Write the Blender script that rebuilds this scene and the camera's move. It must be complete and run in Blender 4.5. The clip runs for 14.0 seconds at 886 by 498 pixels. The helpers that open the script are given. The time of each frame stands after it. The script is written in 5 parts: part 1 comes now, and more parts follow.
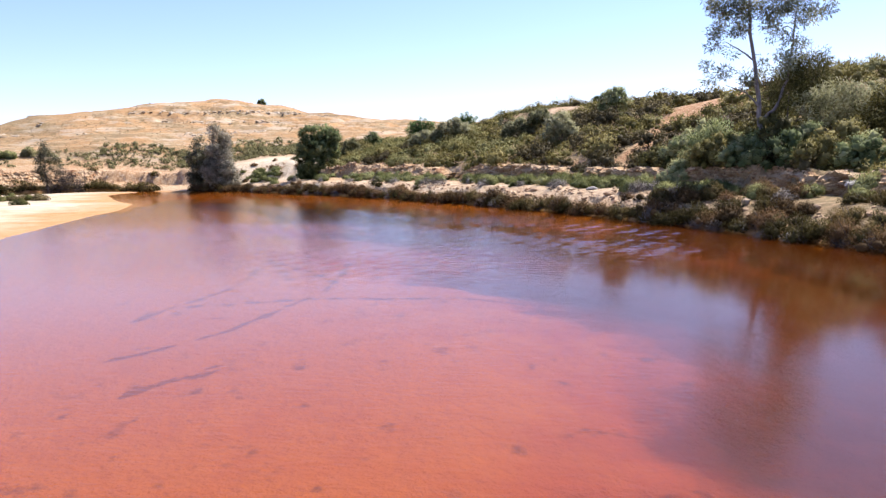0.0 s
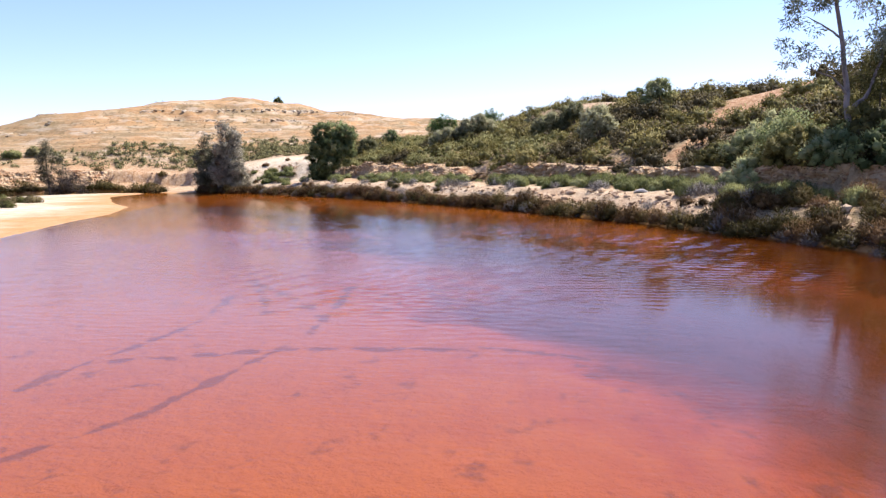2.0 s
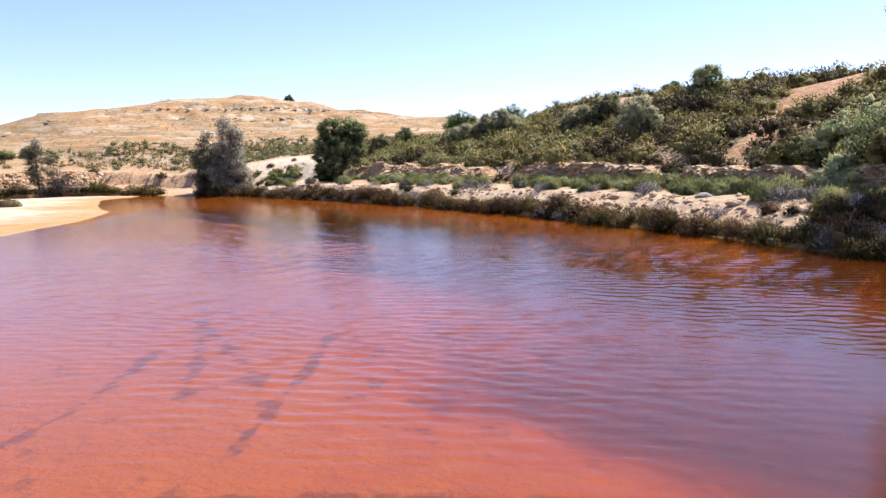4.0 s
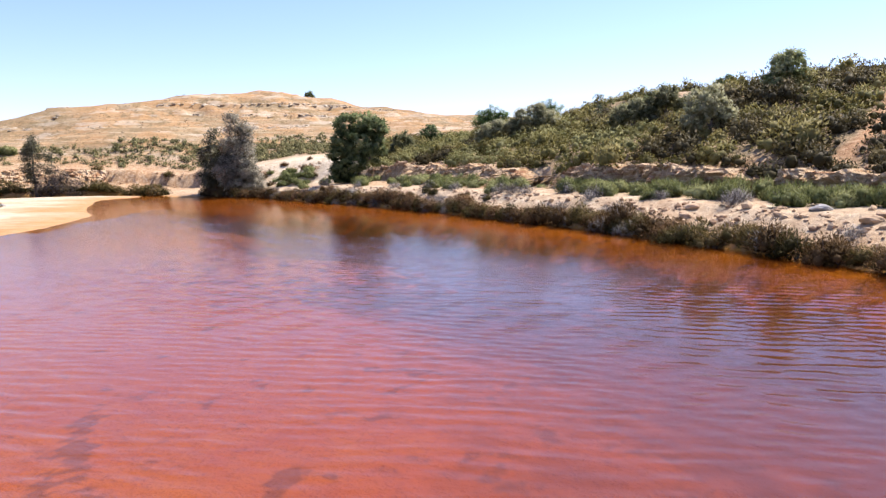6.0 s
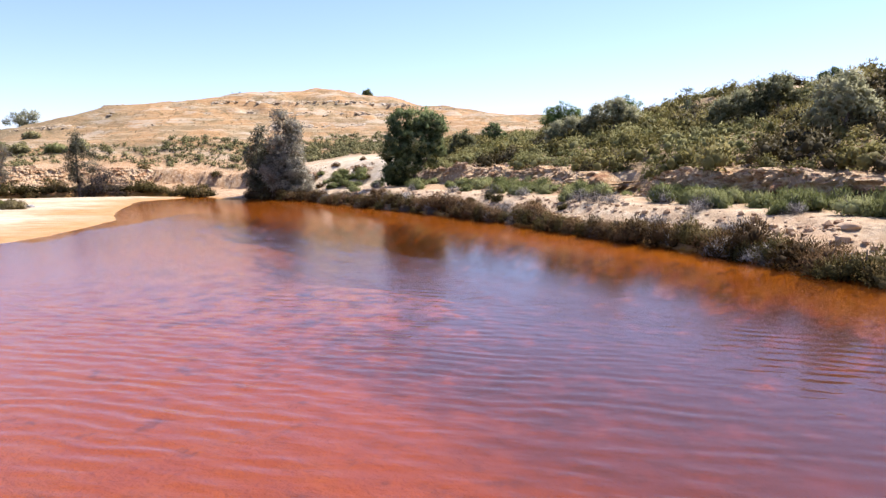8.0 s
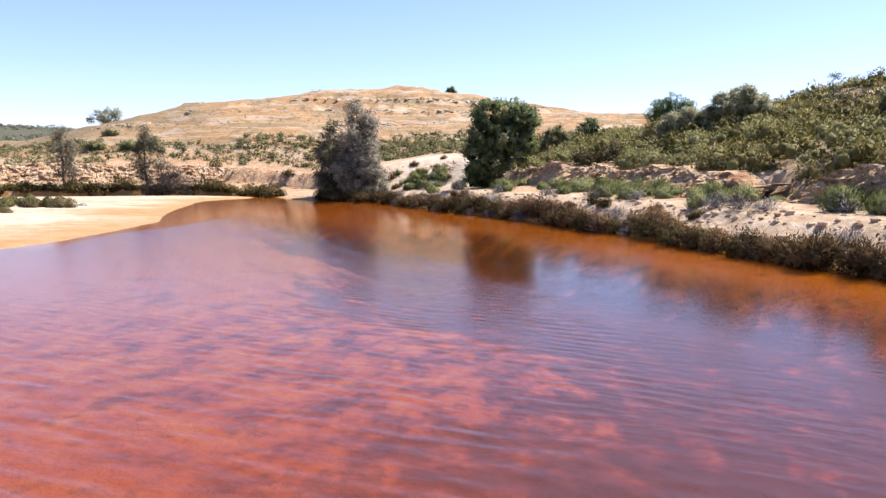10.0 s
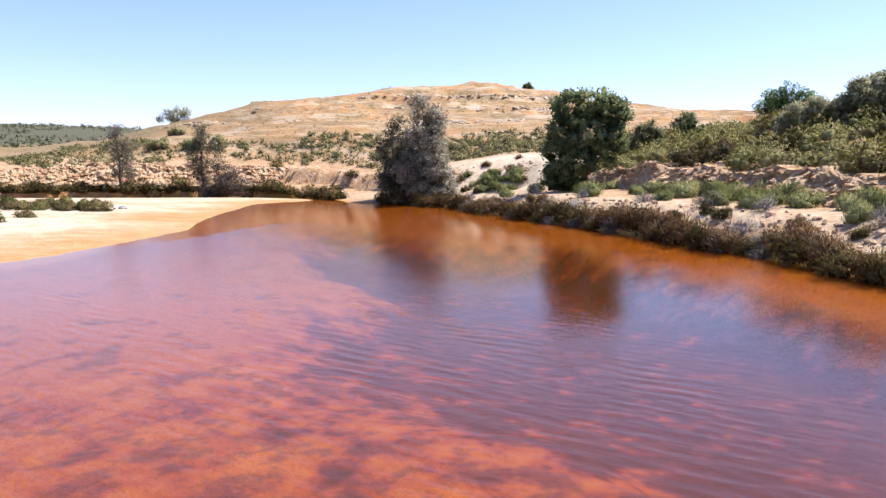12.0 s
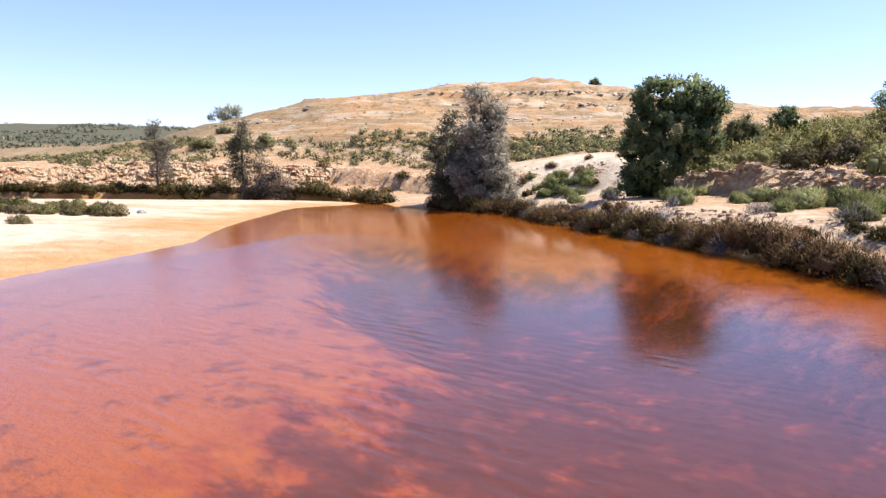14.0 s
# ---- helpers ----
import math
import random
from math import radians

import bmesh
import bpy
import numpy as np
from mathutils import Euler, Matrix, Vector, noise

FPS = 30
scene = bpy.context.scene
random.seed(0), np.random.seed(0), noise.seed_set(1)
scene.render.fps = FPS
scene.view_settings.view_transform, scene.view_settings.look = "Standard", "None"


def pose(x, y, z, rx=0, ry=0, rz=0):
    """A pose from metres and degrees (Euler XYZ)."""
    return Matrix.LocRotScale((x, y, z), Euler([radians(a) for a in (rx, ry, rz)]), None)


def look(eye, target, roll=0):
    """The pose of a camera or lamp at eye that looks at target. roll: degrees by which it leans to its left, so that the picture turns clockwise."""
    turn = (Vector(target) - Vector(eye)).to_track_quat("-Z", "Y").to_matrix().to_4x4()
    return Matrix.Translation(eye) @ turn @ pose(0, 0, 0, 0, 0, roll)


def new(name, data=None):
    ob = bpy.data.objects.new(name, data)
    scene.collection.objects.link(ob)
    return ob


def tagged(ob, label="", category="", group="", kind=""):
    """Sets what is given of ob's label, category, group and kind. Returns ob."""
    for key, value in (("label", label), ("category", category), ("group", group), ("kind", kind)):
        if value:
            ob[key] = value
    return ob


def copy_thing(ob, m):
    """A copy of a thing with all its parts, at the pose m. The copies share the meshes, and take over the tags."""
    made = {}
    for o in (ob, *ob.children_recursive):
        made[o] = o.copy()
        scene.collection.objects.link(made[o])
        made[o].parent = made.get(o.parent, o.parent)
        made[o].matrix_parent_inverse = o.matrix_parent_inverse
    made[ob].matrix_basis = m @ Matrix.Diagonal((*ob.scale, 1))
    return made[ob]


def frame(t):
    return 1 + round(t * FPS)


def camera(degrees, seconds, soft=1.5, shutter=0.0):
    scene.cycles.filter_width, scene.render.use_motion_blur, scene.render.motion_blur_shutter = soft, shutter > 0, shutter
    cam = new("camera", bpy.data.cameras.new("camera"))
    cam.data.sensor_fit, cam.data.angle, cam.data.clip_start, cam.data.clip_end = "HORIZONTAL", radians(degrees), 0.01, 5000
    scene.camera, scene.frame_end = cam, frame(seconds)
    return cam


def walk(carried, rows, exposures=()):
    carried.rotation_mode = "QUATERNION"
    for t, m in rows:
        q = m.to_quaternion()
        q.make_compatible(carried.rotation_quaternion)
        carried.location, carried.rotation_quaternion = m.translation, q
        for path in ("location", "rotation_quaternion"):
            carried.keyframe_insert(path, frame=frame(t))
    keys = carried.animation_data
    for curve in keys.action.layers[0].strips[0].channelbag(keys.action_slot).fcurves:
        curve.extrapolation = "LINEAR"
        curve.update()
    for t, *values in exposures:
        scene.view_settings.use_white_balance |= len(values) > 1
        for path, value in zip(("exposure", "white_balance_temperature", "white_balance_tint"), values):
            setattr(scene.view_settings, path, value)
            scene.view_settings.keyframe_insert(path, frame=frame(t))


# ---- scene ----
cam = camera(63.3, 14.0, soft=1.35)
PATH = [
    (0, (6.542, 2.978, 3.589), (6.191, 4.931, 3.334), -1.5),
    (0.5, (6.261, 4.308, 3.599), (5.896, 6.258, 3.344), -1.6),
    (1, (5.97, 5.857, 3.584), (5.588, 7.804, 3.329), -1.6),
    (1.5, (5.65, 7.414, 3.502), (5.254, 9.358, 3.249), -1.6),
    (2, (5.299, 9.069, 3.414), (4.89, 11.01, 3.163), -1.5),
    (2.5, (5.055, 10.795, 3.342), (4.631, 12.734, 3.093), -1.5),
    (5, (2.755, 19.499, 3.214), (2.27, 21.424, 2.968), -1.4),
    (5.5, (2.271, 21.345, 3.19), (1.766, 23.265, 2.945), -1.2),
    (6, (1.756, 23.203, 3.16), (1.235, 25.119, 2.917), -1.1),
    (6.5, (1.248, 25.096, 3.214), (0.711, 27.007, 2.971), -1.1),
    (7, (0.719, 26.748, 3.216), (0.165, 28.655, 2.973), -1.1),
    (7.5, (0.144, 28.126, 3.16), (-0.476, 30.013, 2.921), -0.8),
    (8, (-0.354, 29.599, 3.139), (-1.03, 31.466, 2.903), -0.6),
    (10.5, (-4.113, 37.809, 2.731), (-5.045, 39.565, 2.508), -0.1),
    (11, (-4.776, 39.206, 2.747), (-5.752, 40.937, 2.525), -0.1),
    (11.5, (-5.43, 40.582, 2.751), (-6.45, 42.287, 2.528), -0.0),
    (12, (-6.187, 41.975, 2.761), (-7.25, 43.655, 2.538), -0.0),
    (12.5, (-6.945, 43.32, 2.812), (-8.049, 44.973, 2.588), 0.0),
    (13, (-7.767, 44.744, 2.797), (-8.908, 46.371, 2.574), 0.1),
    (13.5, (-8.644, 46.03, 2.777), (-9.814, 47.637, 2.555), 0.2),
    (14, (-9.578, 47.353, 2.777), (-10.775, 48.941, 2.556), 0.3),
]
walk(cam, [(t, look(eye, target, roll)) for t, eye, target, roll in PATH], [(0, 0.95, 6250, 17), (14, 0.95, 6250, 17)])
# ---- world and sun ----
SUN_DIR = Vector((0.52, 0.57, 1.30)).normalized()      # towards the sun: ahead and to the right, high
SUN_EL = math.asin(SUN_DIR.z)
SUN_AZ = math.atan2(SUN_DIR.x, SUN_DIR.y)
world = bpy.data.worlds.new("sky")
scene.world = world
world.use_nodes = True
wn = world.node_tree
wn.nodes.clear()
sky = wn.nodes.new("ShaderNodeTexSky")
sky.sky_type = "NISHITA"
sky.sun_disc = False
sky.sun_elevation, sky.sun_rotation = SUN_EL, SUN_AZ
sky.air_density, sky.dust_density, sky.ozone_density = 1.0, 0.25, 6.0
bg = wn.nodes.new("ShaderNodeBackground")
bg.inputs["Strength"].default_value = 0.118
wout = wn.nodes.new("ShaderNodeOutputWorld")
tint = wn.nodes.new("ShaderNodeMix")
tint.data_type, tint.blend_type = "RGBA", "MULTIPLY"
tint.inputs[0].default_value = 1.0
tint.inputs[7].default_value = (1.08, 0.955, 1.035, 1)
wn.links.new(sky.outputs[0], tint.inputs[6])
wn.links.new(tint.outputs[2], bg.inputs[0])
wn.links.new(bg.outputs[0], wout.inputs[0])
sun_data = bpy.data.lights.new("sun", "SUN")
sun_data.energy, sun_data.angle, sun_data.color = 5.0, radians(0.53), (1.0, 0.94, 0.81)
sun = new("sun", sun_data)
sun.matrix_world = look(SUN_DIR * 300, (0, 0, 0))

# ---- small numeric helpers ----


def lattice(x, y, seed):
    """Smooth value noise on a unit lattice, 0 to 1."""
    x, y = np.asarray(x, float), np.asarray(y, float)
    xi, yi = np.floor(x).astype(np.int64), np.floor(y).astype(np.int64)
    fx, fy = x - xi, y - yi
    fx, fy = fx * fx * (3 - 2 * fx), fy * fy * (3 - 2 * fy)

    def h(a, b):
        n = (a * 374761393 + b * 668265263 + seed * 1442695041) & 0xFFFFFFFF
        n = ((n ^ (n >> 13)) * 1274126177) & 0xFFFFFFFF
        return ((n ^ (n >> 16)) & 0xFFFF) / 65535.0
    a = h(xi, yi) * (1 - fx) + h(xi + 1, yi) * fx
    b = h(xi, yi + 1) * (1 - fx) + h(xi + 1, yi + 1) * fx
    return a * (1 - fy) + b * fy


def fbm(x, y, scale, octaves, seed):
    """Layered noise about 0, within -1 to 1; scale is its largest size in metres."""
    total, amp, top = 0.0, 1.0, 0.0
    for o in range(octaves):
        total = total + amp * (lattice(np.asarray(x) * 2 ** o / scale + 17.3 * o, np.asarray(y) * 2 ** o / scale - 9.1 * o, seed + o) * 2 - 1)
        top += amp
        amp *= 0.5
    return total / top


def smooth(a, b, x):
    t = np.clip((np.asarray(x, float) - a) / (b - a), 0, 1)
    return t * t * (3 - 2 * t)


def edge_distance(px, py, poly, closed=True):
    """The distance of points from a line of corners, and whether they lie inside it."""
    px, py = np.asarray(px, float), np.asarray(py, float)
    best = np.full(px.shape, 1e18)
    inside = np.zeros(px.shape, bool)
    n = len(poly)
    for i in range(n if closed else n - 1):
        (ax, ay), (bx, by) = poly[i], poly[(i + 1) % n]
        dx, dy = bx - ax, by - ay
        t = np.clip(((px - ax) * dx + (py - ay) * dy) / (dx * dx + dy * dy), 0, 1)
        best = np.minimum(best, (px - ax - t * dx) ** 2 + (py - ay - t * dy) ** 2)
        if closed:
            cross = (ay > py) != (by > py)
            inside ^= cross & (px < (bx - ax) * (py - ay) / ((by - ay) if by != ay else 1e-9) + ax)
    return np.sqrt(best), inside


# ---- the lie of the land ----
RIGHT_BANK = [(46, -60), (34, -15), (25.5, 10), (20.6, 21), (17.2, 29), (15, 32.8), (11.7, 39), (6.2, 47.3), (0.4, 55), (-5.4, 61.2), (-9.7, 66.2),
              (-15.3, 71.3), (-21.7, 76.2), (-26.5, 80), (-29.8, 82.6), (-33, 86), (-38, 86.9), (-44, 87.4)]
FAR_BANK = [(-46.5, 89.6), (-50, 91.6), (-54, 91.4), (-59, 88.2), (-64, 84.5), (-70, 80), (-77, 74.5), (-85, 67), (-97, 50), (-110, 10), (-125, -60)]
BASIN = RIGHT_BANK + FAR_BANK
SPIT = [(-10, -60), (-13.5, 5), (-19, 26), (-21.6, 33.8), (-24.6, 42), (-27.2, 49), (-28.6, 54.3), (-30.6, 58.5), (-33, 63), (-37.6, 67.7), (-41.2, 72), (-44.3, 76.2), (-46.6, 79.0), (-48.2, 81.5),
        (-48.6, 84.5), (-48.4, 87.2), (-49.4, 89.2), (-51.5, 90.5), (-54, 90.5), (-58.7, 87.6), (-63.7, 83.9), (-69.7, 79.5), (-76.7, 74.0), (-84.6, 66.6), (-96.5, 49.8), (-109, 9.8), (-124, -60)]
# where the wind-rippled water ends: beyond this line it lies calm over a shallow shelf
CALM = [(-26.5, 52), (-28.4, 55.5), (-29.4, 58), (-29.8, 60.5), (-31.2, 64.2), (-32.3, 67.4), (-31.2, 69.3), (-29.4, 69.6), (-26.6, 68.6), (-23.2, 67.2), (-20.4, 67.4), (-18.2, 69.4), (-15.0, 72.5), (-15, 100), (-70, 100), (-70, 52)]
# old wheel ruts on the river bed
RUTS = [[(-2.9, 16.2), (-2.1, 17.6), (-1.5, 19.2), (-1.2, 21.4), (-1.0, 24.0), (-1.5, 27.0), (-2.5, 31.1)], [(-4.6, 19.4), (-4.6, 20.7), (-4.3, 22.9), (-4.3, 25.0), (-5.4, 28.7)],
        [(-4.6, 21.3), (-1.8, 22.2), (0.0, 22.9), (2.0, 23.4), (5.2, 23.9)], [(-1.2, 14.0), (-0.8, 15.1), (-0.3, 15.4), (-0.5, 15.9)],
        [(-2.9, 25.7), (-3.8, 27.7), (-4.7, 29.2), (-6.6, 32.6)], [(-1.5, 25.8), (-2.6, 27.6), (-3.9, 29.1), (-5.5, 30.9)]]
# crest of the bare spoil hill: x, y, height, breadth
CREST = [(-150, 140, 7, 30), (-125, 128, 7.5, 22), (-112, 121, 9, 20), (-100, 118, 10.5, 20), (-92, 122, 12.3, 24), (-88, 128, 13.8, 28), (-80, 136, 15.5, 34), (-75, 145, 16.7, 38), (-70, 152, 17.2, 41), (-64, 156, 16.4, 44), (-58, 160, 15.6, 46),
         (-50, 163, 14.5, 48), (-40, 168, 13.5, 50), (-15, 178, 12, 52), (30, 196, 10.5, 52), (90, 210, 9, 55)]


def along(x, y):
    """Along the right bank, and inland from it."""
    rx, ry = np.asarray(x, float) - 17, np.asarray(y, float) - 29
    return -0.656 * rx + 0.755 * ry, 0.755 * rx + 0.656 * ry


def cliff_foot(u):
    return 5.7 + 0.7 * smooth(12, 28, u) + 2.6 * smooth(44, 60, u)


def ramp_at(u):
    """Where the cut has slumped into a fan of loose earth."""
    return np.maximum(np.exp(-((u - 44.2) / 2.3) ** 2), np.exp(-((u - 28.5) / 1.9) ** 2))


def height(x, y):
    x, y = np.asarray(x, float), np.asarray(y, float)
    d, inside = edge_distance(x, y, BASIN)
    ds, on_spit = edge_distance(x, y, SPIT)
    u, v = along(x, y)
    # bed and sand spit
    dr, _ = edge_distance(x, y, RIGHT_BANK, False)
    wide = 0.1 + 0.4 * smooth(34, 44, y) + 2.2 * smooth(48, 64, y)
    up = smooth(34, 54, y)
    channel = (0.30 + 0.54 * up + 0.54 * smooth(52, 60, y) + 0.75 * (1 - smooth(22, 34, y)) + 0.3 * (1 - up) * (1 - smooth(5, 9, dr))) * smooth(wide, wide + 1.4 + 0.8 * up, dr + (0.15 + 0.3 * up) * fbm(x, y, 6, 3, 17)) * (1 - smooth(8.5 - 0.5 * up, 17.5 - 1.5 * up, dr + (4.0 + 1.0 * up) * fbm(x, y, 7, 5, 19)))
    dc, calm = edge_distance(x, y, CALM)
    off = np.where(calm, -dc, dc)
    pool = (0.46 + 0.2 * fbm(x, y, 5, 3, 23)) * smooth(0.3, 3.5, off) * smooth(53, 61, y + 0.15 * x + 2.5 * fbm(x, y, 4, 3, 29)) * smooth(2.5, 5.5, dr)
    middle = 0.22 * smooth(24, 32, y) * (1 - smooth(44, 52, y)) * smooth(2, 5, np.minimum(ds, dr))
    bed = -np.minimum(0.42, np.minimum((0.13 + 0.3 * (1 - smooth(34, 46, y))) * d, 0.02 + 0.03 * ds)) - np.maximum(channel * smooth(2, 7, ds) * smooth(-1.0, 2.0, off), pool) - middle
    bed = bed - 0.06 * smooth(2, 8, np.minimum(d, ds)) * (fbm(x, y, 6, 3, 11) + 0.4)
    spit = 0.46 * (1 - np.exp(-ds * 0.13)) + 0.09 * smooth(4, 14, ds) * (fbm(x, y, 7, 3, 5) + 0.5) + 0.16 * (1 - smooth(2, 12, d)) * smooth(2, 8, ds)
    low = np.where(on_spit, spit, bed)
    # banks: rough face, terrace, cut cliff, ground above it
    right = smooth(-33, -25, x) * 1.0
    dn = d + 0.45 * fbm(x, y, 2.4, 3, 3) * smooth(0.2, 1.2, d) + 0.9 * fbm(x, y, 7, 2, 8) * smooth(2.5, 5, d)
    foot = right * cliff_foot(u) + (1 - right) * 6.2
    lip = 1.18 * right + 0.55 * (1 - right)
    h = 0.30 * (0.35 + 0.65 * right) * smooth(0, 0.5, dn) + (lip - 0.30) * smooth(0.4, 3.3, dn) + 0.18 * smooth(2.5, foot, dn)
    ramp = np.maximum(ramp_at(u), np.exp(-((x + 36) / 7.0) ** 2))
    run = 0.4 + 2.4 * ramp + 5.0 * np.exp(-((x + 36) / 7.0) ** 2)
    rise = (1.25 * right + 2.1 * (1 - right)) * (0.85 + 0.35 * fbm(x, y, 9, 2, 14))
    h = h + rise * smooth(foot, foot + run, dn)
    rough = smooth(foot - 0.4, foot + 0.2, dn) * (1 - smooth(foot + 0.9, foot + 2.2, dn)) + 0.45 * smooth(0.9, 1.5, dn) * (1 - smooth(2.3, 3.2, dn)) * right
    h = h + rough * 0.6 * fbm(x, y, 1.5, 4, 31)
    # scrub hill along the right bank
    taper = 1 - smooth(54, 106, u)
    hill = 1.5 * smooth(9, 17, v) + (2.9 - 1.1 * smooth(42, 52, u) * (1 - smooth(64, 78, u))) * smooth(14, 26, v) + (1.2 + 1.2 * (1 - smooth(24, 41, u))) * smooth(20, 34, v) - 2.0 * smooth(55, 120, v) + 3.4 * smooth(31, 42, v) * smooth(50, 68, u) * (1 - smooth(78, 94, u))
    hill = hill * taper * smooth(-60, -10, u) + 0.5 * fbm(x, y, 12, 3, 41) * smooth(10, 22, v) * taper
    h = h + hill * smooth(foot, foot + 4, dn) + 0.55 * smooth(50, 57, -x)
    # pale sand mound behind the point
    h = h + 1.2 * np.exp(-(((x + 33.5) / 6.5) ** 2 + ((y - 97) / 6.0) ** 2)) * smooth(3, 8, d)
    # bare hill
    best, crest = np.zeros(x.shape), np.zeros(x.shape)
    for (ax, ay, az, aw), (bx, by, bz, bw) in zip(CREST[:-1], CREST[1:]):
        ex, ey = bx - ax, by - ay
        t = np.clip(((x - ax) * ex + (y - ay) * ey) / (ex * ex + ey * ey), 0, 1)
        dist = np.hypot(x - ax - t * ex, y - ay - t * ey)
        w = aw + t * (bw - aw)
        share = np.exp(-(dist / w) ** 2 * 1.25)
        best, crest = np.maximum(best, (az + t * (bz - az) - 3.8) * share), np.maximum(crest, share)
    bare = best + smooth(3, 9, best) * (0.25 * fbm(x, y, 16, 4, 51) + (0.4 + 0.75 * smooth(0.5, 0.7, crest) * (1 - smooth(0.88, 0.96, crest))) * fbm(x, y * 2, 3.4, 4, 57))
    step = 1.15
    k = bare / step + 0.5 * fbm(x, y, 20, 2, 61)
    bare = bare + 0.45 * step * smooth(2.5, 6, best) * (1 - smooth(0.82, 0.96, crest)) * (np.floor(k) + smooth(0.55, 0.95, k - np.floor(k)) - k + 0.25)
    h = h + np.maximum(bare, 0) * smooth(4, 22, d)
    # distant wooded rise and rolling country
    far = 23 * np.exp(-(((x + 440) / 230) ** 2 + ((y - 270) / 190) ** 2))
    h = h + far * smooth(20, 120, d) + 5 * smooth(200, 600, d) * (fbm(x, y, 300, 3, 71) + 0.4)
    return np.where(inside, low, np.maximum(h, 0.04))


def bare_patches(x, y):
    """Where the scrub hill shows bare earth: a gully widening uphill, and strips near the ridge."""
    u, v = along(x, y)
    n = fbm(x, y, 5, 4, 81)
    off = np.abs(u - (25.7 + 2.2 * smooth(14, 21, v)) + 0.9 * n)
    wide = 0.8 + 2.6 * smooth(17, 27, v)
    gully = (1 - smooth(wide * 0.7, wide * 1.3, off)) * smooth(12, 14, v) * (1 - smooth(40, 46, v))
    strip = (1 - smooth(2.2, 3.6, edge_distance(u + n, v, [(70, 32), (62, 38), (57, 40)], False)[0] + 0.8 * n))
    brow = smooth(33, 36, v + 3 * n) * (1 - smooth(40, 44, v)) * smooth(2, 6, u) * (1 - smooth(17, 21, u))
    return gully, np.maximum(strip, brow)


def ground_z(x, y):
    return float(height(np.array([x]), np.array([y]))[0])


# ---- materials ----
def nodes_of(name):
    m = bpy.data.materials.new(name)
    m.use_nodes = True
    t = m.node_tree
    b = t.nodes["Principled BSDF"]
    return m, t, b


def noise_node(t, scale, detail=4, rough=0.55, vector=None):
    n = t.nodes.new("ShaderNodeTexNoise")
    n.inputs["Scale"].default_value, n.inputs["Detail"].default_value, n.inputs["Roughness"].default_value = scale, detail, rough
    if vector is not None:
        t.links.new(vector, n.inputs["Vector"])
    return n.outputs[0]


def ramp_node(t, fac, stops):
    r = t.nodes.new("ShaderNodeValToRGB")
    while len(r.color_ramp.elements) < len(stops):
        r.color_ramp.elements.new(0.5)
    for e, (p, c) in zip(r.color_ramp.elements, stops):
        e.position, e.color = p, (*c, 1)
    t.links.new(fac, r.inputs[0])
    return r.outputs[0]


def mix_node(t, fac, a, b, blend="MIX"):
    n = t.nodes.new("ShaderNodeMix")
    n.data_type, n.blend_type = "RGBA", blend
    for value, i in ((fac, 0), (a, 6), (b, 7)):
        if isinstance(value, (int, float)):
            n.inputs[i].default_value = value
        elif isinstance(value, tuple):
            n.inputs[i].default_value = (*value, 1)
        else:
            t.links.new(value, n.inputs[i])
    return n.outputs[2]


def math_node(t, op, a, b=0.0):
    n = t.nodes.new("ShaderNodeMath")
    n.operation = op
    n.use_clamp = op in ("MULTIPLY_ADD",)
    for i, value in enumerate((a, b)):
        if isinstance(value, (int, float)):
            n.inputs[i].default_value = value
        else:
            t.links.new(value, n.inputs[i])
    return n.outputs[0]


def bump_node(t, b, heights, strength, distance):
    n = t.nodes.new("ShaderNodeBump")
    n.inputs["Strength"].default_value, n.inputs["Distance"].default_value = strength, distance
    t.links.new(heights, n.inputs["Height"])
    t.links.new(n.outputs[0], b.inputs["Normal"])


def position(t, sx=1.0, sy=1.0, sz=1.0):
    g = t.nodes.new("ShaderNodeNewGeometry")
    m = t.nodes.new("ShaderNodeMapping")
    m.inputs["Scale"].default_value = (sx, sy, sz)
    t.links.new(g.outputs["Position"], m.inputs["Vector"])
    return m.outputs[0]


def layer(t, name):
    a = t.nodes.new("ShaderNodeAttribute")
    a.attribute_name = name
    return a.outputs["Fac"]


